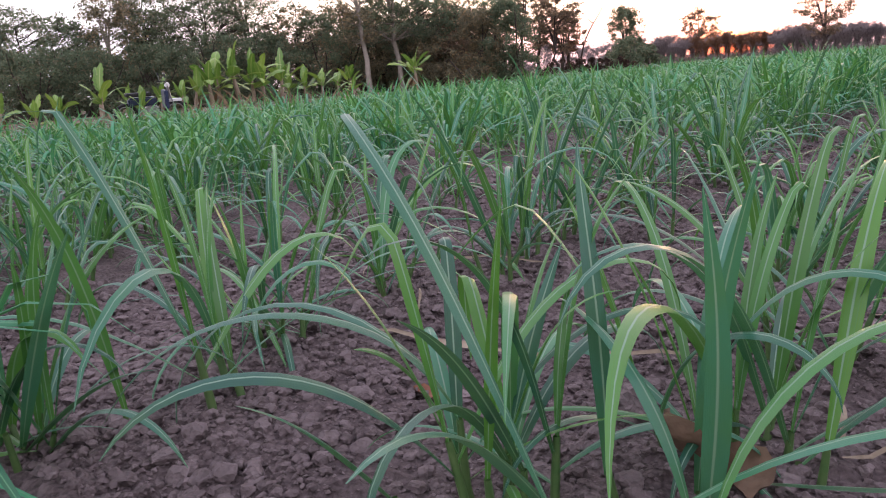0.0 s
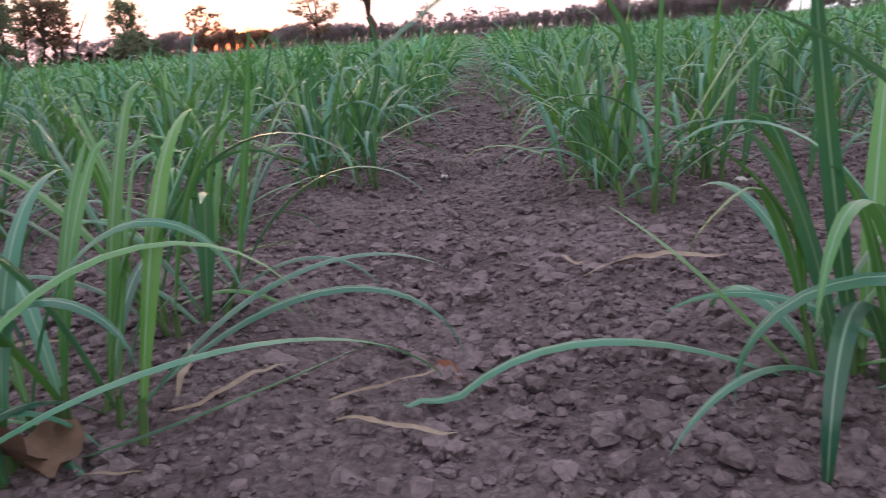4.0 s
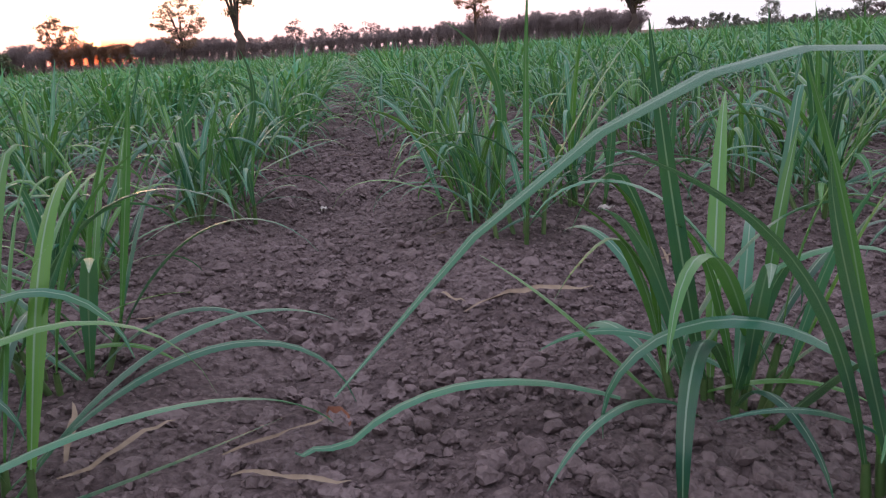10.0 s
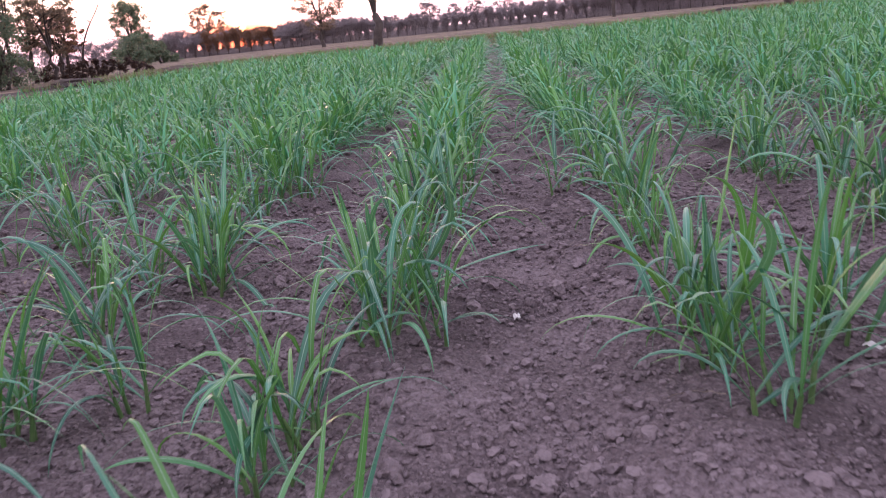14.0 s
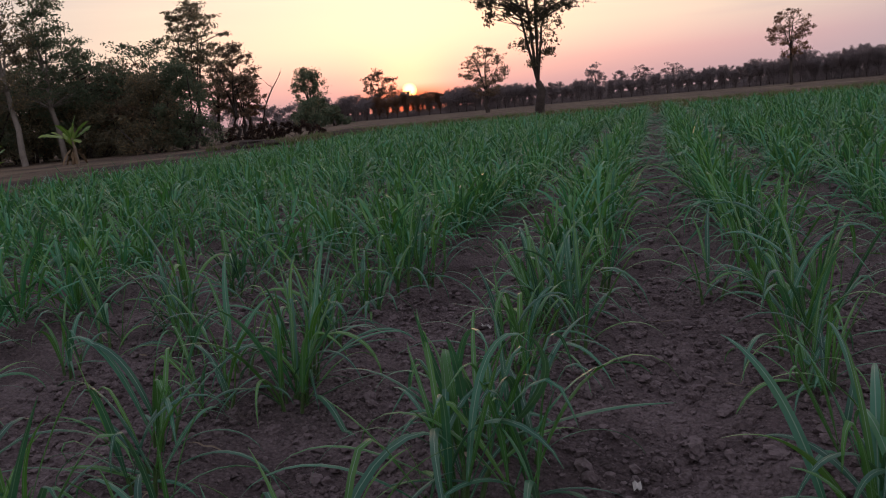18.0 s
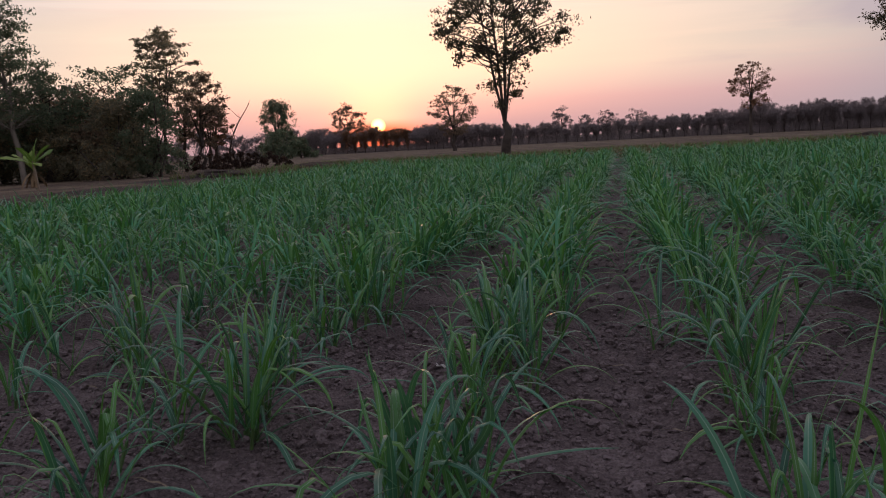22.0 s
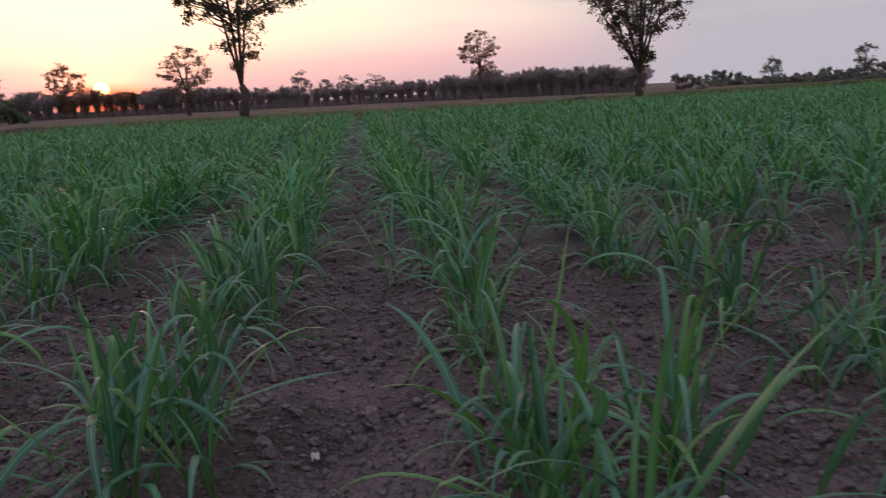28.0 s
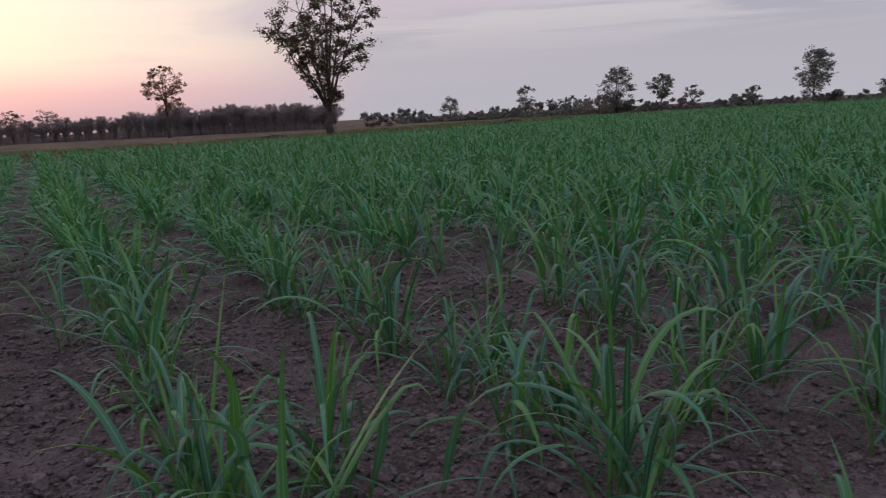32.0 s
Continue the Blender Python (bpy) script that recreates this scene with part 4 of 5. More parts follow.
# ---- trees ----
def leaves_at(rng, points, size, spread_by, per):
    """Small leaves, each a bent diamond, scattered round the given points."""
    pts = np.repeat(np.asarray(points), per, axis=0)
    n = len(pts)
    off = rng.normal(size=(n, 3))
    off *= rng.uniform(0, 1, (n, 1)) ** 0.4 / np.linalg.norm(off, axis=1)[:, None]
    c = pts + off * spread_by * np.array([1.15, 1.15, 1.0])
    a = rng.normal(size=(n, 3))
    a /= np.linalg.norm(a, axis=1)[:, None]
    b = np.cross(a, rng.normal(size=(n, 3)))
    b /= np.linalg.norm(b, axis=1)[:, None]
    s = size * rng.uniform(0.6, 1.3, (n, 1))
    up = np.cross(a, b)
    v = np.stack([c - a * s, c - b * s * 0.45 + up * s * 0.2, c + a * s, c + b * s * 0.45 + up * s * 0.2], 1).reshape(-1, 3)
    return v, np.arange(4 * n).reshape(-1, 4)


def branch(rng, start, way, length, r0, r1, segs=5, rise=0.15, wobble=0.12):
    p, d = [np.array(start, float)], np.array(way, float)
    d /= np.linalg.norm(d)
    for _ in range(segs):
        d = d + rng.normal(size=3) * wobble + np.array([0, 0, rise])
        d /= np.linalg.norm(d)
        p.append(p[-1] + d * length / segs)
    return np.array(p), np.linspace(r0, r1, segs + 1)


def tree(seed, place, height, fork=0.2, radius=0.2, limbs=4, open_by=25, subs=7, twigs=3, leaf=0.16, per=6, puff=0.3, low=0, splay=0.05, bark=None, foliage=None, label="", category="tree", group="", lean=0.03, sides=7, reach=0.35, start=0.35, upward=(-0.1, 0.7), narrow=-0.75):
    """A tree: a tapered trunk that forks into limbs with side branches and twigs, and a crown of many leaves."""
    rng = np.random.RandomState(seed)
    bark, foliage = bark or BARK, foliage or LEAF_DARK
    woods, tips = [], []
    trunk, rad = branch(rng, (0, 0, -0.1), (rng.normal() * lean, rng.normal() * lean, 1), height * fork + 0.1, radius * 1.25, radius * 0.8, 4, 0.05, 0.03)
    woods.append(tube(trunk, rad, sides + 1))
    for k in range(limbs):
        a = 2 * math.pi * k / limbs + rng.uniform(-0.5, 0.5)
        o = radians(open_by * rng.uniform(0.4, 1.2)) * (0.2 if k == 0 else 1)
        length = height * (1 - fork) * rng.uniform(0.8, 1.05)
        limb, lr = branch(rng, trunk[-1], (math.sin(o) * math.cos(a), math.sin(o) * math.sin(a), math.cos(o)), length, radius * 0.62, radius * 0.10, 8, splay, 0.10)
        woods.append(tube(limb, lr, sides - 1))
        for _ in range(low):
            f = rng.uniform(0.02, 0.5)
            tips.append(np.array([np.interp(f * 8, range(9), limb[:, j]) for j in range(3)]) + rng.normal(size=3) * 0.028 * height)
        for i in range(subs):
            t = start + (1 - start) * (i + rng.uniform()) / subs
            at = limb[0] if t <= 0 else np.array([np.interp(t * 8, range(9), limb[:, j]) for j in range(3)])
            b = rng.uniform(0, 2 * math.pi)
            w = np.array([math.cos(b), math.sin(b), rng.uniform(*upward)])
            sub, sr = branch(rng, at, w, height * reach * (1.1 + narrow * t if narrow < 0 else 0.3 + narrow * t) * rng.uniform(0.6, 1.2), radius * 0.16, radius * 0.04, 4, 0.08, 0.16)
            woods.append(tube(sub, sr, 4))
            for _ in range(twigs):
                q = sub[rng.randint(2, 5)]
                tw, wr = branch(rng, q, rng.normal(size=3) + (0, 0, 0.4), height * 0.06 * rng.uniform(0.5, 1.3), radius * 0.05, radius * 0.02, 2, 0.05, 0.2)
                woods.append(tube(tw, wr, 3))
                tips.extend([tw[-1], tw[1]])
            tips.append(sub[-1])
        tips.append(limb[-1])
    ob = new("tree")
    ob.location = (place[0], place[1], float(ground_z(place[0], place[1])))
    tagged(ob, label, category, group)
    v, f, _ = joined(woods)
    part("trunk", big_mesh("trunk", v, f, bark), ob)
    if per:
        v, f = leaves_at(rng, tips, leaf, puff, per)
        part("crown", big_mesh("crown", v, f, foliage, smooth=False), ob)
    return ob



def crown_tree(seed, place, height, fork, radius, limbs, profile, clumps, clump=0.5, leaves=60, leaf=0.09, flat=0.6, voids=0, bark=None, foliage=None, label="", category="tree", group="", lean=(0.0, 0.0), straight=1.35, sides=6):
    """A tree whose limbs fan out into a crown of the given outline (height and radius as shares of the tree's height),
    with branches that carry separate sprays of leaves and gaps between them. lean: how far the top stands off the foot."""
    rng = np.random.RandomState(seed)
    bark, foliage = bark or BARK, foliage or LEAF_DARK
    zs, rs = [p[0] * height for p in profile], [p[1] * height for p in profile]
    wide = lambda z: np.interp(z, zs, rs, left=0.0, right=0.0)
    shift = lambda z: np.stack([np.asarray(z) / height * lean[0] * height, np.asarray(z) / height * lean[1] * height], -1)
    woods, knots = [], []
    zt = np.linspace(-0.1, fork * height, 5)
    trunk = np.concatenate([shift(zt) + rng.normal(size=(5, 2)) * 0.012 * height * np.array([[0], [0], [1], [1], [0]]), zt[:, None]], 1)
    woods.append(tube(trunk, np.linspace(radius * 1.3, radius * 0.85, 5), sides + 2))
    knots.append(trunk[3:])
    for k in range(limbs):
        a = 2 * math.pi * (k + rng.uniform(-0.3, 0.3)) / limbs
        top = height * (rng.uniform(0.9, 0.98) if k == 0 else rng.uniform(0.62, 0.95))
        out = float(wide(top)) * (0.15 if k == 0 else rng.uniform(0.45, 0.95))
        t = np.linspace(0, 1, 9)
        z = fork * height + (top - fork * height) * t
        wob = np.cumsum(rng.normal(size=(9, 2)) * 0.009 * height, 0) * t[:, None]
        xy = shift(z) + wob + (out * t**straight)[:, None] * np.array([[math.cos(a), math.sin(a)]])
        limb = np.concatenate([xy, z[:, None]], 1)
        limb[0] = trunk[-1]
        thick = radius * (0.55 if limbs < 6 else 0.42)
        woods.append(tube(limb, np.linspace(thick, radius * 0.08, 9), sides))
        knots.append(np.stack([np.interp(np.linspace(0, 8, 25), range(9), limb[:, j]) for j in range(3)], 1)[2:])
    knots = np.concatenate(knots)
    holes = [(rng.uniform(zs[0], zs[-1]), rng.uniform(0, 6.28), rng.uniform(0.3, 0.9)) for _ in range(voids)]
    holes = np.array([[wide(z) * r * math.cos(a), wide(z) * r * math.sin(a), z] for z, a, r in holes]).reshape(-1, 3)
    spots, most = [], max(rs)
    while len(spots) < clumps:
        z = rng.uniform(zs[0], zs[-1])
        r = float(wide(z))
        if rng.uniform() > (r + 0.06 * most) / most:
            continue
        a, q = rng.uniform(0, 6.28), r * rng.uniform() ** 0.42
        c = np.array([q * math.cos(a), q * math.sin(a), z])
        if len(holes) and np.min(np.linalg.norm(holes - c, axis=1)) < 0.085 * height:
            continue
        c[:2] += shift(z)
        spots.append(c)
    spots = np.array(spots)
    for c in spots:
        d = np.linalg.norm(knots - c, axis=1)
        p = knots[np.argmin(d + 1.5 * np.maximum(0, knots[:, 2] - c[2] + 0.35 * d))]
        gap = float(np.linalg.norm(c - p))
        mid = (p + c) / 2 + np.array([0, 0, 0.08 * gap]) + rng.normal(size=3) * 0.07 * gap
        r0 = min(radius * 0.3, 0.012 * gap + 0.012)
        woods.append(tube([p, (p + mid) / 2 + rng.normal(size=3) * 0.02 * gap, mid, c], [r0, r0 * 0.75, r0 * 0.5, 0.006], 4))
        for _ in range(2):
            e = c + rng.normal(size=3) * clump * np.array([0.7, 0.7, 0.4 * flat])
            woods.append(tube([mid, (mid + e) / 2 + rng.normal(size=3) * 0.03, e], [0.008, 0.006, 0.004], 3))
    ob = new("tree")
    ob.location = (place[0], place[1], float(ground_z(place[0], place[1])))
    tagged(ob, label, category, group)
    v, f, _ = joined(woods)
    part("trunk", big_mesh("trunk", v, f, bark), ob)
    sizes = clump * rng.uniform(0.55, 1.25, len(spots))
    cores = np.repeat(spots, 3, axis=0) + rng.normal(size=(3 * len(spots), 3)) * np.repeat(sizes, 3)[:, None] * np.array([0.55, 0.55, 0.45 * flat])
    pts = np.repeat(cores, max(1, leaves // 3), axis=0)
    pts = pts + rng.normal(size=pts.shape) * np.repeat(np.repeat(sizes, 3), max(1, leaves // 3))[:, None] * np.array([0.36, 0.36, 0.36 * flat])
    v, f = leaves_at(rng, pts, leaf, 0.0, 1)
    part("crown", big_mesh("crown", v, f, foliage, smooth=False), ob)
    return ob


def bush(seed, place, wide, tall, leaf=0.12, count=1500, foliage=None, label="", category="bush", group="", name="bush", stems=7, lumps=12):
    """A bush or thicket: stems that fan out, and leaves in uneven, ragged lumps."""
    rng = np.random.RandomState(seed)
    lumps *= 2
    a, r = rng.uniform(0, 6.28, lumps), np.sqrt(rng.uniform(0, 1, lumps))
    z = rng.uniform(0.06, 1.0, lumps)
    mid = np.stack([np.cos(a) * r * wide / 2 * np.sqrt(1.12 - z * z), np.sin(a) * r * wide / 2 * np.sqrt(1.12 - z * z), z * tall * 0.92], -1)
    size = rng.uniform(0.35, 1.0, lumps) * min(wide, tall) * 0.62 / lumps**0.4
    which = rng.randint(0, lumps, count)
    pts = mid[which] + rng.normal(size=(count, 3)) * size[which][:, None] * (0.6, 0.6, 0.5)
    loose = rng.uniform(size=count) < 0.12
    pts[loose] += rng.normal(size=(int(loose.sum()), 3)) * 0.07 * tall
    pts[:, 2] = np.abs(pts[:, 2])
    ob = new(name)
    ob.location = (place[0], place[1], float(ground_z(place[0], place[1])))
    tagged(ob, label, category, group)
    for k in range(stems):
        p, rr = branch(rng, (rng.normal() * wide * 0.06, rng.normal() * wide * 0.06, -0.05), mid[k % lumps] + (0, 0, 0.3), np.linalg.norm(mid[k % lumps]) + 0.2, 0.02 * tall, 0.005 * tall, 4, 0.05, 0.08)
        v, f = tube(p, rr, 4)
        part("stem", big_mesh("stem", v, f, BARK), ob)
    v, f = leaves_at(rng, pts, leaf, 0.05, 1)
    part("leaves", big_mesh("leaves", v, f, foliage or LEAF_DARK, smooth=False), ob)
    return ob


def polar(az, dist):
    return (dist * math.sin(radians(az)), 0.8 + dist * math.cos(radians(az)))


# outlines of crowns: height and radius, as shares of the tree's height
SPREADING = [(0.17, 0.03), (0.22, 0.12), (0.38, 0.115), (0.46, 0.12), (0.52, 0.26), (0.59, 0.36), (0.76, 0.38), (0.90, 0.29), (1.0, 0.06)]
VASE = [(0.18, 0.03), (0.26, 0.09), (0.40, 0.15), (0.48, 0.26), (0.57, 0.35), (0.70, 0.37), (0.84, 0.33), (0.95, 0.19), (1.0, 0.05)]
ROUND = [(0.36, 0.08), (0.48, 0.24), (0.64, 0.30), (0.80, 0.25), (0.93, 0.16), (1.0, 0.05)]
BROAD = [(0.24, 0.14), (0.40, 0.32), (0.62, 0.42), (0.82, 0.34), (0.94, 0.20), (1.0, 0.06)]
DENSE = [(0.05, 0.28), (0.25, 0.36), (0.55, 0.40), (0.80, 0.30), (0.93, 0.18), (1.0, 0.06)]
COLUMN = [(0.20, 0.10), (0.35, 0.16), (0.60, 0.20), (0.82, 0.17), (0.94, 0.10), (1.0, 0.03)]
AIRY = [(0.26, 0.06), (0.42, 0.13), (0.62, 0.18), (0.80, 0.17), (0.93, 0.11), (1.0, 0.03)]
CREEPER = [(0.04, 0.22), (0.22, 0.25), (0.36, 0.19), (0.50, 0.23), (0.72, 0.27), (0.90, 0.22), (1.0, 0.09)]


def dead_tree(place, top, label):
    """A leafless leaning trunk with a few bent branches; top: where its tip stands from its foot."""
    rng = np.random.RandomState(7)
    top = np.array(top, float)
    t = np.linspace(0, 1, 10)
    path = t[:, None] * top + np.stack([-0.45 * np.sin(t * 3.0), 0.1 * np.sin(t * 5), 0 * t], -1) * (0.3 + 0.7 * t[:, None] * (1 - t[:, None]) * 4)
    path[0] = (0, 0, -0.1)
    ob = new("dead_tree")
    ob.location = (*place, float(ground_z(*place)))
    tagged(ob, label, "tree")
    v, f = tube(path, np.linspace(0.085, 0.018, 10), 6)
    part("trunk", big_mesh("trunk", v, f, BARK), ob)
    for k, (at, way, length) in enumerate(((5, (-0.8, 0.2, 0.7), 0.7), (6, (0.7, 0.1, 0.6), 0.9), (7, (-0.7, -0.3, 0.9), 0.8), (8, (0.9, 0.2, 0.25), 0.8), (4, (0.6, -0.4, 0.5), 0.5))):
        p, r = branch(rng, path[at], way, length, 0.028, 0.006, 5, 0.12, 0.2)
        v, f = tube(p, r, 5)
        part("branch", big_mesh("branch", v, f, BARK), ob)


def build_trees():
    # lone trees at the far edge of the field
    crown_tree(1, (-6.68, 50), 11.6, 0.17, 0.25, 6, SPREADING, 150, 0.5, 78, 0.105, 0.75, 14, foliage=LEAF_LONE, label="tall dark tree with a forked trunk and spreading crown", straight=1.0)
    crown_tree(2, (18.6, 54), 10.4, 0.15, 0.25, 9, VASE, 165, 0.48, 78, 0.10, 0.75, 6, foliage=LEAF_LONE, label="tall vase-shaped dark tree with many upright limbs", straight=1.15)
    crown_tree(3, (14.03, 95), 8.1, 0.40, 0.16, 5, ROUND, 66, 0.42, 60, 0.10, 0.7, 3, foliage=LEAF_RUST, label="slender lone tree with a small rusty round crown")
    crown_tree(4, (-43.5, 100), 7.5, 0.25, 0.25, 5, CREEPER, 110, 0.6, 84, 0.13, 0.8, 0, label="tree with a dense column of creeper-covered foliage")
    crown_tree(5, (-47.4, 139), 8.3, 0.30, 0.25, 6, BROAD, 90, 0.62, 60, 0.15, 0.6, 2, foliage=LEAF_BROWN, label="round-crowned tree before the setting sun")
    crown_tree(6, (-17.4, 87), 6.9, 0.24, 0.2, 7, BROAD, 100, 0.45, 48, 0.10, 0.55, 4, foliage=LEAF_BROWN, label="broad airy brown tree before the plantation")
    dead_tree(polar(-27.1, 57), (1.9, 0.3, 4.3), "dead leafless tree leaning over with bent branches")
    # the wood beside the field
    group = "trees of the wood beside the field"
    tall, dense, pale, thin = "tall leafy tree in the wood beside the field", "broad dense green tree in the wood", "tall pale-barked tree with a thin airy crown", "thin brownish tree at the wood's edge"
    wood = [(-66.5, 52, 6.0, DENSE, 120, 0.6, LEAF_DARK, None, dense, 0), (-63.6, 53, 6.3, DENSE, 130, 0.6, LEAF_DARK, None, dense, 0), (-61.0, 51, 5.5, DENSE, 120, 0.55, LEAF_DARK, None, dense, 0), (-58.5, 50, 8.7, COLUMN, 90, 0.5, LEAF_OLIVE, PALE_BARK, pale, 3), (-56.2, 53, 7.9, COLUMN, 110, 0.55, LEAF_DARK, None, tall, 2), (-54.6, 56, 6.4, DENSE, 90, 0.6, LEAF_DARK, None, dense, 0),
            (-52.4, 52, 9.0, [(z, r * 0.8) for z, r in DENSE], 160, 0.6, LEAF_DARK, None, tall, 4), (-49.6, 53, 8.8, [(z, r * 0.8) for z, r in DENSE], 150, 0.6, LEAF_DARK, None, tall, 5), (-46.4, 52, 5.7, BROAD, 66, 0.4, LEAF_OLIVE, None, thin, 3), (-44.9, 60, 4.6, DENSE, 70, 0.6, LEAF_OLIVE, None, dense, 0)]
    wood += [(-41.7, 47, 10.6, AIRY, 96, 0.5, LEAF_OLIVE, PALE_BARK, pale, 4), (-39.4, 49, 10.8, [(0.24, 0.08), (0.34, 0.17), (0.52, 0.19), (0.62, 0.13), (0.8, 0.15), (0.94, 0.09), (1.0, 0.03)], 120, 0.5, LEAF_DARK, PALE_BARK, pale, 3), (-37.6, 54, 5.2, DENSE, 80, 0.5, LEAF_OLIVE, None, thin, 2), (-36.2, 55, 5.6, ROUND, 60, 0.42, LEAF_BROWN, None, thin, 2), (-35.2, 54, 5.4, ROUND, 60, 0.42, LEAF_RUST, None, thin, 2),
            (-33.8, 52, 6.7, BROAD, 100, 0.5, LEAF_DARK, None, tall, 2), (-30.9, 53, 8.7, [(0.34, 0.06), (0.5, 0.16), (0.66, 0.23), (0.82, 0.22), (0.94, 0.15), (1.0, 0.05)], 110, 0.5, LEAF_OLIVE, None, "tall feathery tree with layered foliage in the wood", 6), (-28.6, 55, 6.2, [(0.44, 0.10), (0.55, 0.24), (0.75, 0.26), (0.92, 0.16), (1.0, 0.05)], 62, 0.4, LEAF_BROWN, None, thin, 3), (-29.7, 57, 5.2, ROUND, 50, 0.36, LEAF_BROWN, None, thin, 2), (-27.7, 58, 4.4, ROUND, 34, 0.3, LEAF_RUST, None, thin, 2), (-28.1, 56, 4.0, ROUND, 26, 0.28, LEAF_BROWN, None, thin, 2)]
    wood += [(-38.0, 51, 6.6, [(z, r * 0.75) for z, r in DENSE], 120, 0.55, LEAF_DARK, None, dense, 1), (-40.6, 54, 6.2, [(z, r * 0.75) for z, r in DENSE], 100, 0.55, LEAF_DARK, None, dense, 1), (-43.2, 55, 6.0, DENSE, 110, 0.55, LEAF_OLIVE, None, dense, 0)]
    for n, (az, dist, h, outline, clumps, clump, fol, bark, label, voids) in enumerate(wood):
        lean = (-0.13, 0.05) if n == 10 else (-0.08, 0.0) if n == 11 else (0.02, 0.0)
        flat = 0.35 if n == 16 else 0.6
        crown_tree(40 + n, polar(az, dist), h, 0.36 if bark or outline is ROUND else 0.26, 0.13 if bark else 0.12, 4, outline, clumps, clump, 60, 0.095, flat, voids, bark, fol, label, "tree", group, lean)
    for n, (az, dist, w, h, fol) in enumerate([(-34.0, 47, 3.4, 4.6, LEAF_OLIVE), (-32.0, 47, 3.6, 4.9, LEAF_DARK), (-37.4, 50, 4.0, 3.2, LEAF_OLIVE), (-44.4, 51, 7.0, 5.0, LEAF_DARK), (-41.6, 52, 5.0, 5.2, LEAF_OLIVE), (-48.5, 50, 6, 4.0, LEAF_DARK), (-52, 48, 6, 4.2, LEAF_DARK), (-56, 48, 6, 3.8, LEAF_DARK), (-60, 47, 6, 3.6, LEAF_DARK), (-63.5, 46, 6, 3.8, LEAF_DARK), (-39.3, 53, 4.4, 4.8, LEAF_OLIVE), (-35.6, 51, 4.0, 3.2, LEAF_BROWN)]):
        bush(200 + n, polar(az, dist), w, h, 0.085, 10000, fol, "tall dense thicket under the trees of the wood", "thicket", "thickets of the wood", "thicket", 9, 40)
    for n, az in enumerate(np.arange(-68, -33, 3.4)):
        bush(260 + n, polar(az, 63), 6.5, 4.6 if az < -36 else 3.4, 0.17, 3600, LEAF_OLIVE if n % 2 else LEAF_DARK, "dense thicket deep in the wood", "thicket", "thickets of the wood", "thicket", 5, 30)
    for n, (az, dist, w, h) in enumerate([(-27.9, 54, 3.6, 1.3), (-26.4, 56, 3.0, 1.1), (-24.6, 56, 3.4, 1.0), (-23.4, 59, 1.8, 0.6)]):
        bush(230 + n, polar(az, dist), w, h, 0.07, 2600, LEAF_DRY, "heap of dry brown brushwood by the field", "brushwood", "brushwood heaps", "brushwood_heap", 6, 14)
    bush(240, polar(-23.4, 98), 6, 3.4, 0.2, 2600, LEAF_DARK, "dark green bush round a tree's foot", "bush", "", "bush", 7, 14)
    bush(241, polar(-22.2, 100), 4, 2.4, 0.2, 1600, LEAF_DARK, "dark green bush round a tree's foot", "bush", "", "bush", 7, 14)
    # the plantation along the far side
    rng = random.Random(77)
    kinds = [tree(300 + k, (0, 0), 4.0 + 0.25 * k, 0.20, 0.07, 7, 24, 8, 3, 0.085, 13, 0.30, low=14, upward=(0.3, 1.4), foliage=LEAF_GREY, label="young plantation tree with a thin trunk and a crown coloured haze-grey", group="plantation trees", sides=5) for k in range(6)]
    # sparser, rust-red leaves put the low sun's glow into the treeline's colour
    bare = [tree(320 + k, (0, 0), 4.2 + 0.3 * k, 0.20, 0.06, 7, 24, 8, 3, 0.085, 9, 0.32, low=10, upward=(0.3, 1.4), foliage=LEAF_RUST, label="thin half-bare plantation tree with leaves reddened for the low sun's glow", group="plantation trees", sides=5) for k in range(3)]
    n = thinned = 0
    for line in range(4):
        az = -25.0
        while az < 19.0:
            az += rng.uniform(0.55, 0.85)
            dist = np.interp(az, [-25, 10, 25], [135, 112, 96]) + 5 * line + rng.uniform(-1.5, 1.5)
            x, y = polar(az, dist)
            size = rng.uniform(0.85, 1.15) * float(np.interp(az, [-25, -19, -16.5, -14, -9, -3, 4.5, 8, 15, 25], [0.72, 0.74, 0.70, 0.66, 0.64, 0.48, 0.54, 0.66, 0.60, 0.55]))
            m = Matrix.Translation((x, y, 0)) @ Matrix.Rotation(rng.uniform(0, 6.28), 4, "Z")
            if -19.4 < az < -14.4:
                src = bare[thinned % 3] if line != 1 else kinds[thinned % 6]
                ob = copy_thing(src, m) if thinned > 2 or line == 1 else src
                ob.matrix_basis = m
                ob.scale = (size, size, size)
                thinned += 1
                continue
            if n < 6:
                ob = kinds[n]
                ob.matrix_basis = m
            else:
                ob = copy_thing(kinds[n % 6], m)
            ob.scale = (size, size, size)
            n += 1
    # scrub and dry weeds under the plantation
    rnd = np.random.RandomState(19)
    n = 60000
    az = rnd.uniform(-26, 19.5, n)
    dist = np.interp(az, [-25, 10, 25], [136, 113, 97]) + rnd.uniform(0, 17, n)
    x, y = dist * np.sin(np.radians(az)), 0.8 + dist * np.cos(np.radians(az))
    z = rnd.uniform(0, 1, n) ** 1.3 * (1.05 + 0.5 * vnoise(x, y, 4.0, 33))
    kept = (az < -19.2) | (az > -14.6) | (rnd.uniform(size=n) < 0.9)
    v, f = leaves_at(rnd, np.stack([x, y, np.abs(z)], -1)[kept], 0.12, 0.05, 1)
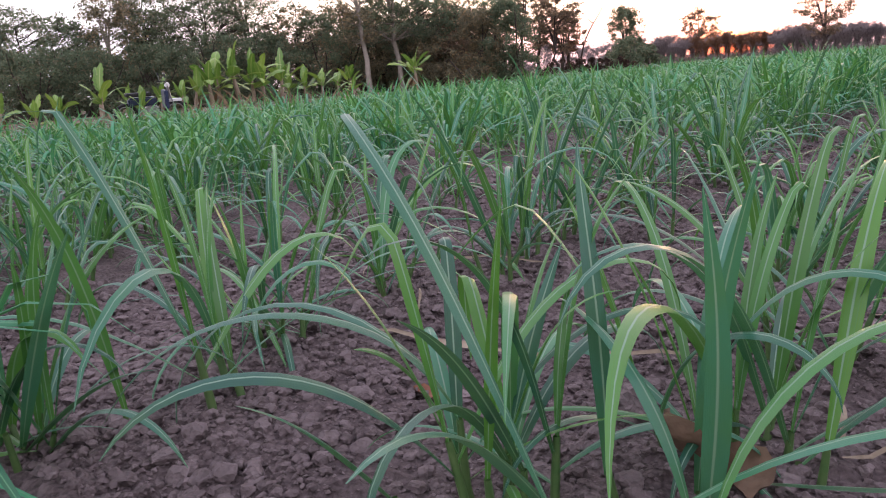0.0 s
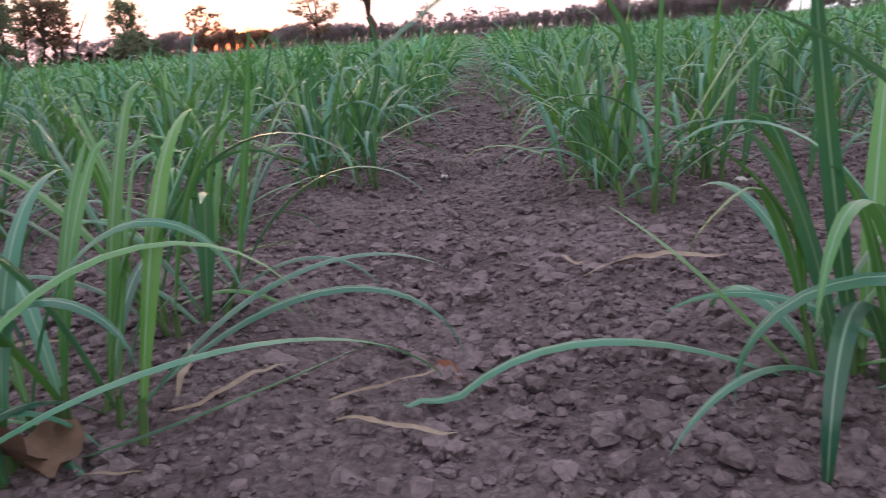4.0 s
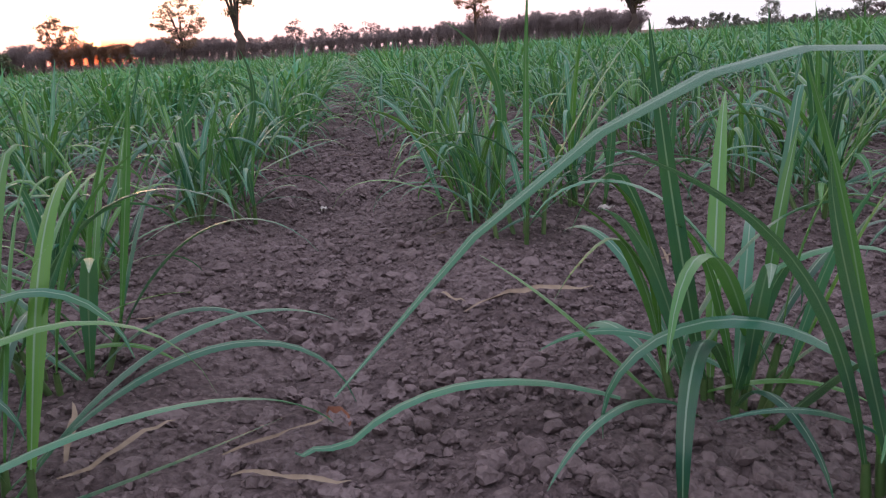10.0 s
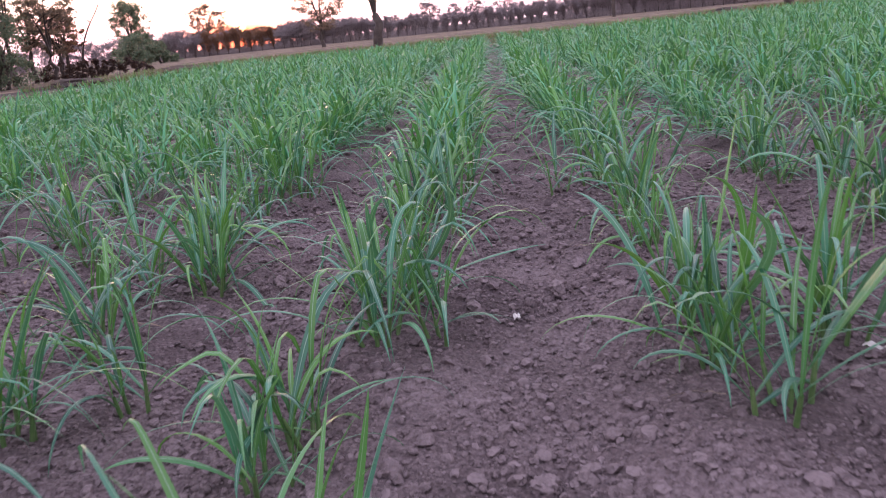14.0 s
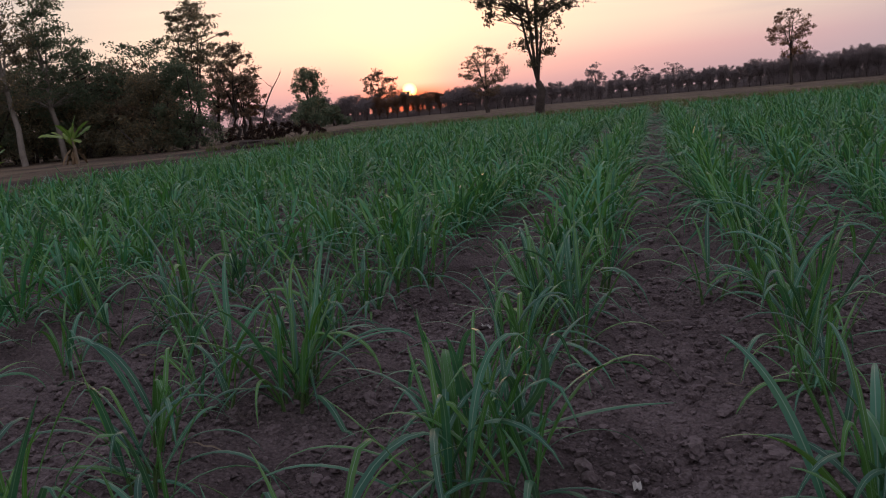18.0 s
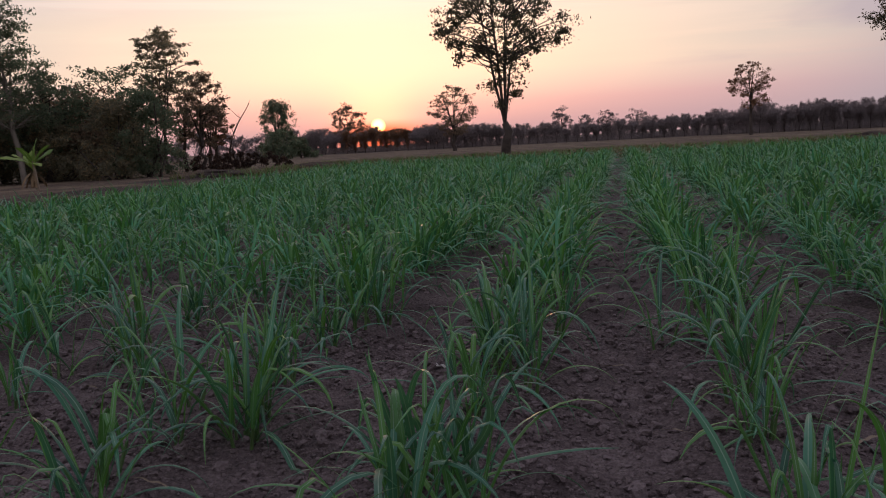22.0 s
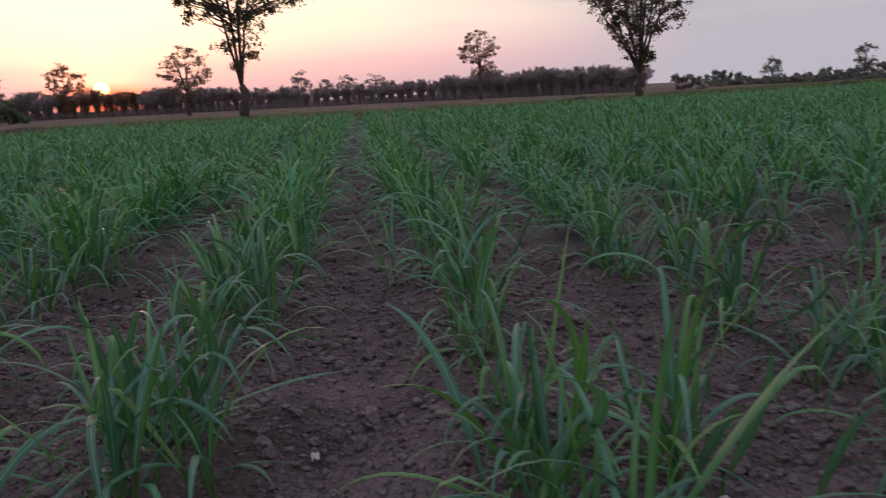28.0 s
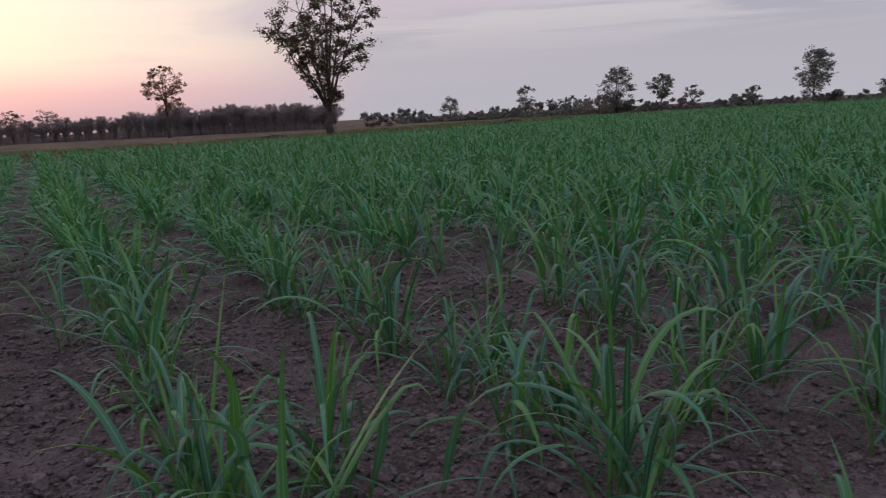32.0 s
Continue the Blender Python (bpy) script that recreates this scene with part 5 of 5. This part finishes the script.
    tagged(new("undergrowth", big_mesh("undergrowth", v, f, LEAF_GREY, smooth=False)), "grey-brown scrub with haze in its colour under the far plantation trees", "undergrowth", kind="stuff")
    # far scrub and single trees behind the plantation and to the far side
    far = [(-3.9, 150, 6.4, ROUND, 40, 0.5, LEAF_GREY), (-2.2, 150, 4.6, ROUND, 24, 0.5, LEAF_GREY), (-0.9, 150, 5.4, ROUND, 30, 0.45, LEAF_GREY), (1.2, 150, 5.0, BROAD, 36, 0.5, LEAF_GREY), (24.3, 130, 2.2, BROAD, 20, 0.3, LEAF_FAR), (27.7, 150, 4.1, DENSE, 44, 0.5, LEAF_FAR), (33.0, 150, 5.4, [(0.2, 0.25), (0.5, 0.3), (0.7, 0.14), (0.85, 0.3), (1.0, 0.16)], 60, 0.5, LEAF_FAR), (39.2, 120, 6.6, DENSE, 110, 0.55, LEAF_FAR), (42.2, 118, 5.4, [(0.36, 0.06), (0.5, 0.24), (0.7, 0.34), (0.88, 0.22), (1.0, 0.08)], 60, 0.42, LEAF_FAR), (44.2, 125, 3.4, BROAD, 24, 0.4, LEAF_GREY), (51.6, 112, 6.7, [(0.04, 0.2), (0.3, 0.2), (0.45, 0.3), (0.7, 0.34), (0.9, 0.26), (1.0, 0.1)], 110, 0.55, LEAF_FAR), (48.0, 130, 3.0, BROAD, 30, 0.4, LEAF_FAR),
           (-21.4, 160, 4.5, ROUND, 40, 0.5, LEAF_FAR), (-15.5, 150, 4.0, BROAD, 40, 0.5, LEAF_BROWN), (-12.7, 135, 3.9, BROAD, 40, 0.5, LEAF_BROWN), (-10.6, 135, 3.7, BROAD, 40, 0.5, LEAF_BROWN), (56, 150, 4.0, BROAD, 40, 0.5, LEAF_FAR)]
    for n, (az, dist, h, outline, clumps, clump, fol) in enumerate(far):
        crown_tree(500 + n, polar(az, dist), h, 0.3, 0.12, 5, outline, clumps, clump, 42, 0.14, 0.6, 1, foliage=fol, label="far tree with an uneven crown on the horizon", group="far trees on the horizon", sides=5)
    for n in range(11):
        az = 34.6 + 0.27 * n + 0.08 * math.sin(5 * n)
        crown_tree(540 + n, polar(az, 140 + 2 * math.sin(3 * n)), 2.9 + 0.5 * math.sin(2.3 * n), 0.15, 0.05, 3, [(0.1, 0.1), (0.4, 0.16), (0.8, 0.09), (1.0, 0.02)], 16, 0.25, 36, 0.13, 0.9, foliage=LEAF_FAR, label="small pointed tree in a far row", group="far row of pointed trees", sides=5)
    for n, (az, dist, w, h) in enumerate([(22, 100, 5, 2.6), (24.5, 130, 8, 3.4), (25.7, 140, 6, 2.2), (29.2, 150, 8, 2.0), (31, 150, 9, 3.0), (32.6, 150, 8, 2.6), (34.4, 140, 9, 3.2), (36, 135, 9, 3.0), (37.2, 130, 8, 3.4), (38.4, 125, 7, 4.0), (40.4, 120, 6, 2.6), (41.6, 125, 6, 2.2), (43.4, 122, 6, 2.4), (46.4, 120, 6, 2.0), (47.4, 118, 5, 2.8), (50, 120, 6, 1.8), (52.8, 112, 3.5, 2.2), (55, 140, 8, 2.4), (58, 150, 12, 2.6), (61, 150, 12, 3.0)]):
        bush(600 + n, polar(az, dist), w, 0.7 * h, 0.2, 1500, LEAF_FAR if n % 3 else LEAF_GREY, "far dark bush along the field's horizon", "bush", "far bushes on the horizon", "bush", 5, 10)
    for n, (az, dist, w, h) in enumerate([(-33.5, 120, 9, 4.2), (-31, 125, 8, 3.4), (-28.8, 130, 9, 4.4), (-26.8, 128, 8, 4.0), (-25.2, 132, 9, 3.6), (-23.6, 140, 9, 3.8), (-36, 120, 9, 4.0), (-39, 115, 9, 4.4)]):
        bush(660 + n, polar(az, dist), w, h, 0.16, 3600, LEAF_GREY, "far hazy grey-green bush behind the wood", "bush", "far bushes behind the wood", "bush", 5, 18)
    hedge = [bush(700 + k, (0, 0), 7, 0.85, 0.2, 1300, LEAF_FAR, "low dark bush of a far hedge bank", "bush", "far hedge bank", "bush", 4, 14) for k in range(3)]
    rng = random.Random(5)
    for n in range(40):
        x, y = polar(25 + 0.95 * n + rng.uniform(-0.4, 0.4), rng.uniform(122, 140))
        size = rng.uniform(0.75, 1.3)
        m = Matrix.Translation((x, y, -0.05)) @ Matrix.Rotation(rng.uniform(0, 6.28), 4, "Z")
        ob = hedge[n] if n < 3 else copy_thing(hedge[n % 3], m)
        ob.matrix_basis = m
        ob.scale = (size, size, size)


build_trees()


# ---- bananas ----
def banana_leaf(rng, az, tilt, droop, length, width, base, power, twist):
    """One broad leaf on a bare stalk, its edge torn into uneven strips."""
    segs, cols = 16, 5
    s = np.linspace(0, 1, segs + 1)
    th = np.radians(tilt - droop * s**power)
    d = np.stack([np.cos(th) * math.cos(az), np.cos(th) * math.sin(az), np.sin(th)], -1)
    p = np.array(base) + np.concatenate([np.zeros((1, 3)), np.cumsum((d[1:] + d[:-1]) / 2 * length / segs, 0)])
    p[:, 2] = np.maximum(p[:, 2], 0.12)
    w = width * (0.10 + 0.90 * np.clip((s - 0.14) / 0.16, 0, 1) ** 0.7) * np.maximum(0.03, 1 - s**5) ** 0.7
    side = np.stack([-math.sin(az) + 0 * s, math.cos(az) + 0 * s, 0 * s], -1)
    nor = np.cross(d, side)
    a = twist * s[:, None]
    side, nor = side * np.cos(a) + nor * np.sin(a), nor * np.cos(a) - side * np.sin(a)
    x = np.linspace(-1, 1, cols)
    torn = 1 - 0.45 * rng.uniform(size=(segs + 1, 2)) ** 3
    edge = np.stack([torn[:, 0], np.ones(segs + 1), np.ones(segs + 1), np.ones(segs + 1), torn[:, 1]], 1)
    lift = 0.30 * np.abs(x)[None] - 0.20 * np.abs(x)[None] ** 2 + rng.normal(size=(segs + 1, cols)) * 0.05 * np.abs(x)[None]
    v = p[:, None] + side[:, None] * (x[None] * edge * w[:, None] / 2)[..., None] + nor[:, None] * (-lift * w[:, None] * 0.5)[..., None]
    uv = np.stack(np.broadcast_arrays(np.linspace(0, 1, cols)[None], s[:, None] * 0.85), -1)
    k = (np.arange(segs)[:, None] * cols + np.arange(cols - 1)[None]).ravel()
    return v.reshape(-1, 3), np.stack([k, k + 1, k + cols + 1, k + cols], -1), uv.reshape(-1, 2)


def banana(seed, place, tall, leaves, dry=0, label="green banana plant with broad torn leaves"):
    rng = np.random.RandomState(seed)
    ob = new("banana_plant")
    ob.location = (place[0], place[1], float(ground_z(place[0], place[1])))
    tagged(ob, label, "banana plant", "banana plants beside the field")
    lx, ly, stem = rng.uniform(-0.12, 0.12), rng.uniform(-0.12, 0.12), tall * rng.uniform(0.42, 0.55)
    v, f = tube([(0, 0, -0.05), (lx * 0.4, ly * 0.4, stem * 0.55), (lx, ly, stem)], [0.035 * tall, 0.03 * tall, 0.018 * tall], 8)
    part("stem", mesh_of("stem", v, f, STRAW), ob, "dry-sheathed stem")
    for k in range(leaves + dry):
        old = k >= leaves
        tilt = rng.uniform(-65, -20) if old else (86, 70, 58, 46, 34, 22)[k % 6] + rng.uniform(-8, 8)
        v, f, u = banana_leaf(rng, 2.4 * k + rng.uniform(-0.5, 0.5), tilt, rng.uniform(40, 70) if old else rng.uniform(15, 85), tall * rng.uniform(0.38, 0.58), tall * rng.uniform(0.12, 0.17) * (0.38 if old else 1), (lx, ly, stem * rng.uniform(0.6, 0.85) if old else stem * rng.uniform(0.62, 0.98)), rng.uniform(1.2, 2.4), rng.uniform(-0.9, 0.9))
        part("leaf", mesh_of("leaf", v, f, BANANA_DRY if old else BANANA, u), ob, "dry hanging leaf" if old else "")
    return ob


def build_bananas():
    rng = random.Random(9)
    for n, (az, dist, tall) in enumerate([(-66, 21, 1.3), (-64.4, 20, 1.2), (-62.5, 22, 1.2), (-60.2, 21.5, 1.95), (-58.6, 23, 1.2), (-57.4, 22, 1.2), (-56.2, 23, 1.3), (-55.0, 23, 1.4), (-53.9, 24, 1.6), (-53.0, 24, 2.3), (-52.2, 25, 2.2), (-51.2, 25, 2.2), (-50.3, 26, 2.1), (-49.4, 26, 1.9), (-48.4, 27, 1.9), (-47.4, 27, 1.6), (-46.3, 28, 1.7), (-45.3, 28, 1.8), (-44.2, 29, 1.5), (-43.0, 29, 1.1)]):
        banana(n, polar(az + rng.uniform(-0.3, 0.3), dist + rng.uniform(-1.0, 1.0)), tall * rng.uniform(0.9, 1.05), 7, 3 if n % 2 == 0 else 2)
    banana(40, polar(-38.5, 36), 2.2, 10, 7, "yellowing banana plant standing alone by the wood")
    banana(41, polar(-43.0, 33), 1.7, 9, 6, "low yellowing banana plant by the wood")


build_bananas()


# ---- litter in the furrows ----
def dry_blade(x, y, turn, length, width, lift=0.012, mat=None, label="dry straw-coloured cane leaf lying on the soil"):
    v, f, u = blade(az=turn, tilt=8, droop=14, length=length, width=width, segs=9, power=1.2, twist=0.6, cols=3, floor=0.004, fold=-0.2, sway=0.25)
    v[:, 2] += ground_z(x + v[:, 0], y + v[:, 1]) + lift
    ob = new("dry_leaf", mesh_of("dry_leaf", v, f, mat or STRAW, u))
    ob.location = (x, y, 0)
    return tagged(ob, label, "dry leaf", "dry leaves on the soil")


def broad_leaf(place, wide, tall, turn, tip_up, mat, label):
    """A crumpled fallen leaf with a curled rim and a midrib."""
    bm = bmesh.new()
    n, m = 9, 7
    grid = []
    for i in range(n):
        s = i / (n - 1)
        half = 0.5 * wide * math.sin(math.pi * min(1, 0.06 + 0.94 * s)) ** 0.7
        line = []
        for j in range(m):
            w = 2 * j / (m - 1) - 1
            z = 0.2 * wide * abs(w) ** 1.5 + 0.06 * wide * math.sin(7 * s + 3 * w) + 0.05 * wide * math.sin(17 * s - 5 * w) * abs(w)
            line.append(bm.verts.new((w * half, (s - 0.1) * tall, z)))
        grid.append(line)
    for i in range(n - 1):
        for j in range(m - 1):
            bm.faces.new((grid[i][j], grid[i][j + 1], grid[i + 1][j + 1], grid[i + 1][j]))
    me = bpy.data.meshes.new("fallen_leaf")
    bm.to_mesh(me)
    bm.free()
    me.materials.append(mat)
    me.polygons.foreach_set("use_smooth", [True] * len(me.polygons))
    ob = new("fallen_leaf", me)
    ob.matrix_basis = Matrix.Translation((place[0], place[1], float(ground_z(*place)) + 0.012)) @ Matrix.Rotation(turn, 4, "Z") @ Matrix.Rotation(radians(tip_up), 4, "X")
    return tagged(ob, label, "fallen leaf")


def build_litter():
    rng = random.Random(31)
    broad_leaf((-0.45, 1.44), 0.11, 0.155, 2.6, 50, BROWN_LEAF, "large crumpled brown dead leaf leaning on cane stems")
    broad_leaf((-0.40, 1.42), 0.07, 0.10, 0.4, 12, BROWN_LEAF, "crumpled brown dead leaf lying on the soil")
    broad_leaf((0.055, 1.70), 0.035, 0.05, 0.7, 25, RED_LEAF, "small red-brown dead leaf among clods")
    broad_leaf((-1.05, 1.62), 0.04, 0.06, 1.7, 15, RED_LEAF, "small red-brown dead leaf among clods")
    dry_blade(-1.35, 1.75, 0.15, 0.75, 0.022)
    dry_blade(-1.75, 2.25, 0.35, 0.55, 0.02)
    dry_blade(-0.10, 1.58, -0.45, 0.18, 0.011)
    dry_blade(-0.33, 1.62, 1.75, 0.20, 0.014)
    dry_blade(0.30, 2.15, 0.1, 0.30, 0.018)
    for _ in range(46):
        row = ROW_FIRST + ROW_GAP * rng.randint(-3, 2)
        dry_blade(row + rng.gauss(0, 0.22), rng.uniform(1.0, 5.2), rng.uniform(0, 6.28), rng.uniform(0.06, 0.26), rng.uniform(0.005, 0.013))
    for x, y in ((-2.59, 2.16), (-0.05, 3.56), (0.9, 3.1), (-0.75, 5.0)):
        bm = bmesh.new()
        bmesh.ops.create_grid(bm, x_segments=4, y_segments=3, size=0.5)
        for v in bm.verts:
            v.co = (v.co.x * 0.06, v.co.y * 0.022, 0.006 + 0.006 * math.sin(9 * v.co.x) + 0.004 * math.sin(11 * v.co.y))
        me = bpy.data.meshes.new("pale_chip")
        bm.to_mesh(me)
        bm.free()
        me.materials.append(PALE)
        ob = new("pale_chip", me)
        ob.matrix_basis = Matrix.Translation((x, y, float(ground_z(x, y)) + 0.012)) @ Matrix.Rotation(rng.uniform(0, 6.28), 4, "Z")
        tagged(ob, "small pale curled scrap lying on the soil", "scrap", "pale scraps on the soil")


PALE = plain("pale_scrap", [(0.50, 0.47, 0.45), (0.66, 0.63, 0.60)], 40, 0.7)
build_litter()


# ---- rough grass of the verges ----
def build_verge():
    rng = np.random.RandomState(8)
    pieces, n = [], 0
    while n < 9000:
        if n % 3:
            y = rng.uniform(6, 62)
            x = FIELD_LEFT - 0.02 * y - rng.uniform(0.2, 1) ** 1.5 * 16
        else:
            x = rng.uniform(-20, 60)
            y = float(field_far(x)) + rng.uniform(0.3, 22) ** 1.0
        for _ in range(3):
            pieces.append((x + rng.normal() * 0.15, y + rng.normal() * 0.15))
        n += 3
    shapes = [joined([blade(az=rng.uniform(0, 6.28), tilt=rng.uniform(50, 85), droop=rng.uniform(20, 90), length=rng.uniform(0.15, 0.42), width=0.03, segs=2, cols=2) for _ in range(6)]) for _ in range(8)]
    vs, fs, us, off = [], [], [], 0
    for i, (x, y) in enumerate(pieces):
        v, f, u = shapes[i % 8]
        vs.append(v + (x, y, float(ground_z(x, y))))
        fs.append(f + off)
        us.append(u)
        off += len(v)
    me = big_mesh("dry_grass", np.concatenate(vs), np.concatenate(fs), GRASS, np.concatenate(us))
    tagged(new("dry_grass", me), "tufts of dry yellow-brown grass on the field's verges", "grass", kind="stuff")


build_verge()


# ---- earth mounds and a parked motorbike ----
def mound(place, wide, tall, seed):
    rng = np.random.RandomState(seed)
    n, m = 7, 18
    verts, faces = [], []
    for i in range(n):
        r = wide / 2 * (1 - i / n)
        for j in range(m):
            a = 2 * math.pi * j / m
            k = 1 + 0.16 * rng.normal()
            verts.append((r * k * math.cos(a) * 1.5, r * k * math.sin(a), tall * (1 - (1 - i / n) ** 1.8) + 0.05 * tall * rng.normal() - (0.06 if i == 0 else 0)))
    verts.append((0, 0, tall * 0.98))
    for i in range(n - 1):
        for j in range(m):
            faces.append((i * m + j, i * m + (j + 1) % m, (i + 1) * m + (j + 1) % m, (i + 1) * m + j))
    for j in range(m):
        faces.append(((n - 1) * m + j, (n - 1) * m + (j + 1) % m, n * m))
    ob = new("earth_mound", mesh_of("earth_mound", verts, faces, BURNT))
    ob.location = (*place, float(ground_z(*place)))
    tagged(ob, "low mound of dark turned earth on the verge", "earth mound", "earth mounds on the verge")


mound(polar(15.6, 52), 2.2, 0.34, 1)
mound(polar(32.0, 70), 1.8, 0.4, 2)
mound(polar(-21.0, 47), 2.4, 0.3, 3)
mound(polar(-28.0, 40), 2.8, 0.35, 4)

RUBBER = plain("black_rubber", [(0.015, 0.015, 0.016), (0.03, 0.03, 0.03)], 40, 0.8)
STEEL = plain("worn_steel", [(0.30, 0.30, 0.31), (0.45, 0.45, 0.46)], 30, 0.35, metal=0.9)
NAVY = plain("dark_blue_paint", [(0.02, 0.03, 0.07), (0.03, 0.045, 0.10)], 10, 0.35)
WHITE = plain("white_paint", [(0.70, 0.70, 0.70), (0.80, 0.80, 0.80)], 10, 0.4)


def ring(radius, thick, mat, name, parent, label=""):
    a = np.linspace(0, 2 * math.pi, 25)
    v, f = tube(np.stack([radius * np.cos(a), 0 * a, radius * np.sin(a)], -1), np.full(25, thick), 8)
    return part(name, mesh_of(name, v, f, mat), parent, label)


def box_shape(sx, sy, sz, bevel):
    bm = bmesh.new()
    bmesh.ops.create_cube(bm, size=1.0)
    for v in bm.verts:
        v.co = (v.co.x * sx, v.co.y * sy, v.co.z * sz)
    bmesh.ops.bevel(bm, geom=list(bm.edges), offset=bevel, segments=2, affect="EDGES")
    me = bpy.data.meshes.new("panel")
    bm.to_mesh(me)
    bm.free()
    return me


def motorbike(place, turn):
    ob = new("motorbike")
    ob.matrix_basis = Matrix.Translation((*place, float(ground_z(*place)))) @ Matrix.Rotation(turn, 4, "Z") @ Matrix.Rotation(radians(7), 4, "X")
    tagged(ob, "small parked motorbike, dark blue and white, beside banana plants", "motorbike")
    for x in (-0.62, 0.62):
        wheel = ring(0.26, 0.038, RUBBER, "wheel", ob)
        wheel.location = (x, 0, 0.29)
        ring(0.205, 0.012, STEEL, "rim", wheel, "steel rim")
        v, f = tube([(0, -0.06, 0), (0, 0.06, 0)], [0.04, 0.04], 8)
        part("hub", mesh_of("hub", v, f, STEEL), wheel)
    for name, size, at, mat in (("seat", (0.62, 0.24, 0.09), (-0.28, 0, 0.78), RUBBER), ("body", (0.70, 0.22, 0.22), (-0.20, 0, 0.60), NAVY), ("engine", (0.34, 0.20, 0.24), (0.02, 0, 0.36), STEEL), ("leg_shield", (0.10, 0.36, 0.46), (0.38, 0, 0.62), NAVY), ("headlamp_cowl", (0.11, 0.15, 0.12), (0.46, 0, 0.97), WHITE), ("front_mudguard", (0.34, 0.11, 0.07), (0.62, 0, 0.58), WHITE)):
        me = box_shape(*size, 0.2 * min(size))
        me.materials.append(mat)
        part(name, me, ob).location = at
    for y in (-0.07, 0.07):
        v, f = tube([(0.62, y, 0.29), (0.50, y, 0.70), (0.45, y, 0.95)], [0.018, 0.02, 0.02], 6)
        part("fork", mesh_of("fork", v, f, STEEL), ob)
    v, f = tube([(0.30, -0.34, 1.04), (0.42, -0.12, 1.06), (0.42, 0.12, 1.06), (0.30, 0.34, 1.04)], [0.016] * 4, 6)
    part("handlebar", mesh_of("handlebar", v, f, RUBBER), ob)
    for y in (-0.3, 0.3):
        v, f = tube([(0.36, y, 1.05), (0.34, y * 1.15, 1.2)], [0.006, 0.006], 5)
        stalk = part("mirror_stalk", mesh_of("mirror_stalk", v, f, STEEL), ob)
        me = box_shape(0.03, 0.12, 0.08, 0.012)
        me.materials.append(RUBBER)
        part("mirror", me, stalk).location = (0.34, y * 1.15, 1.22)


motorbike(polar(-57.0, 22.0), 1.2)
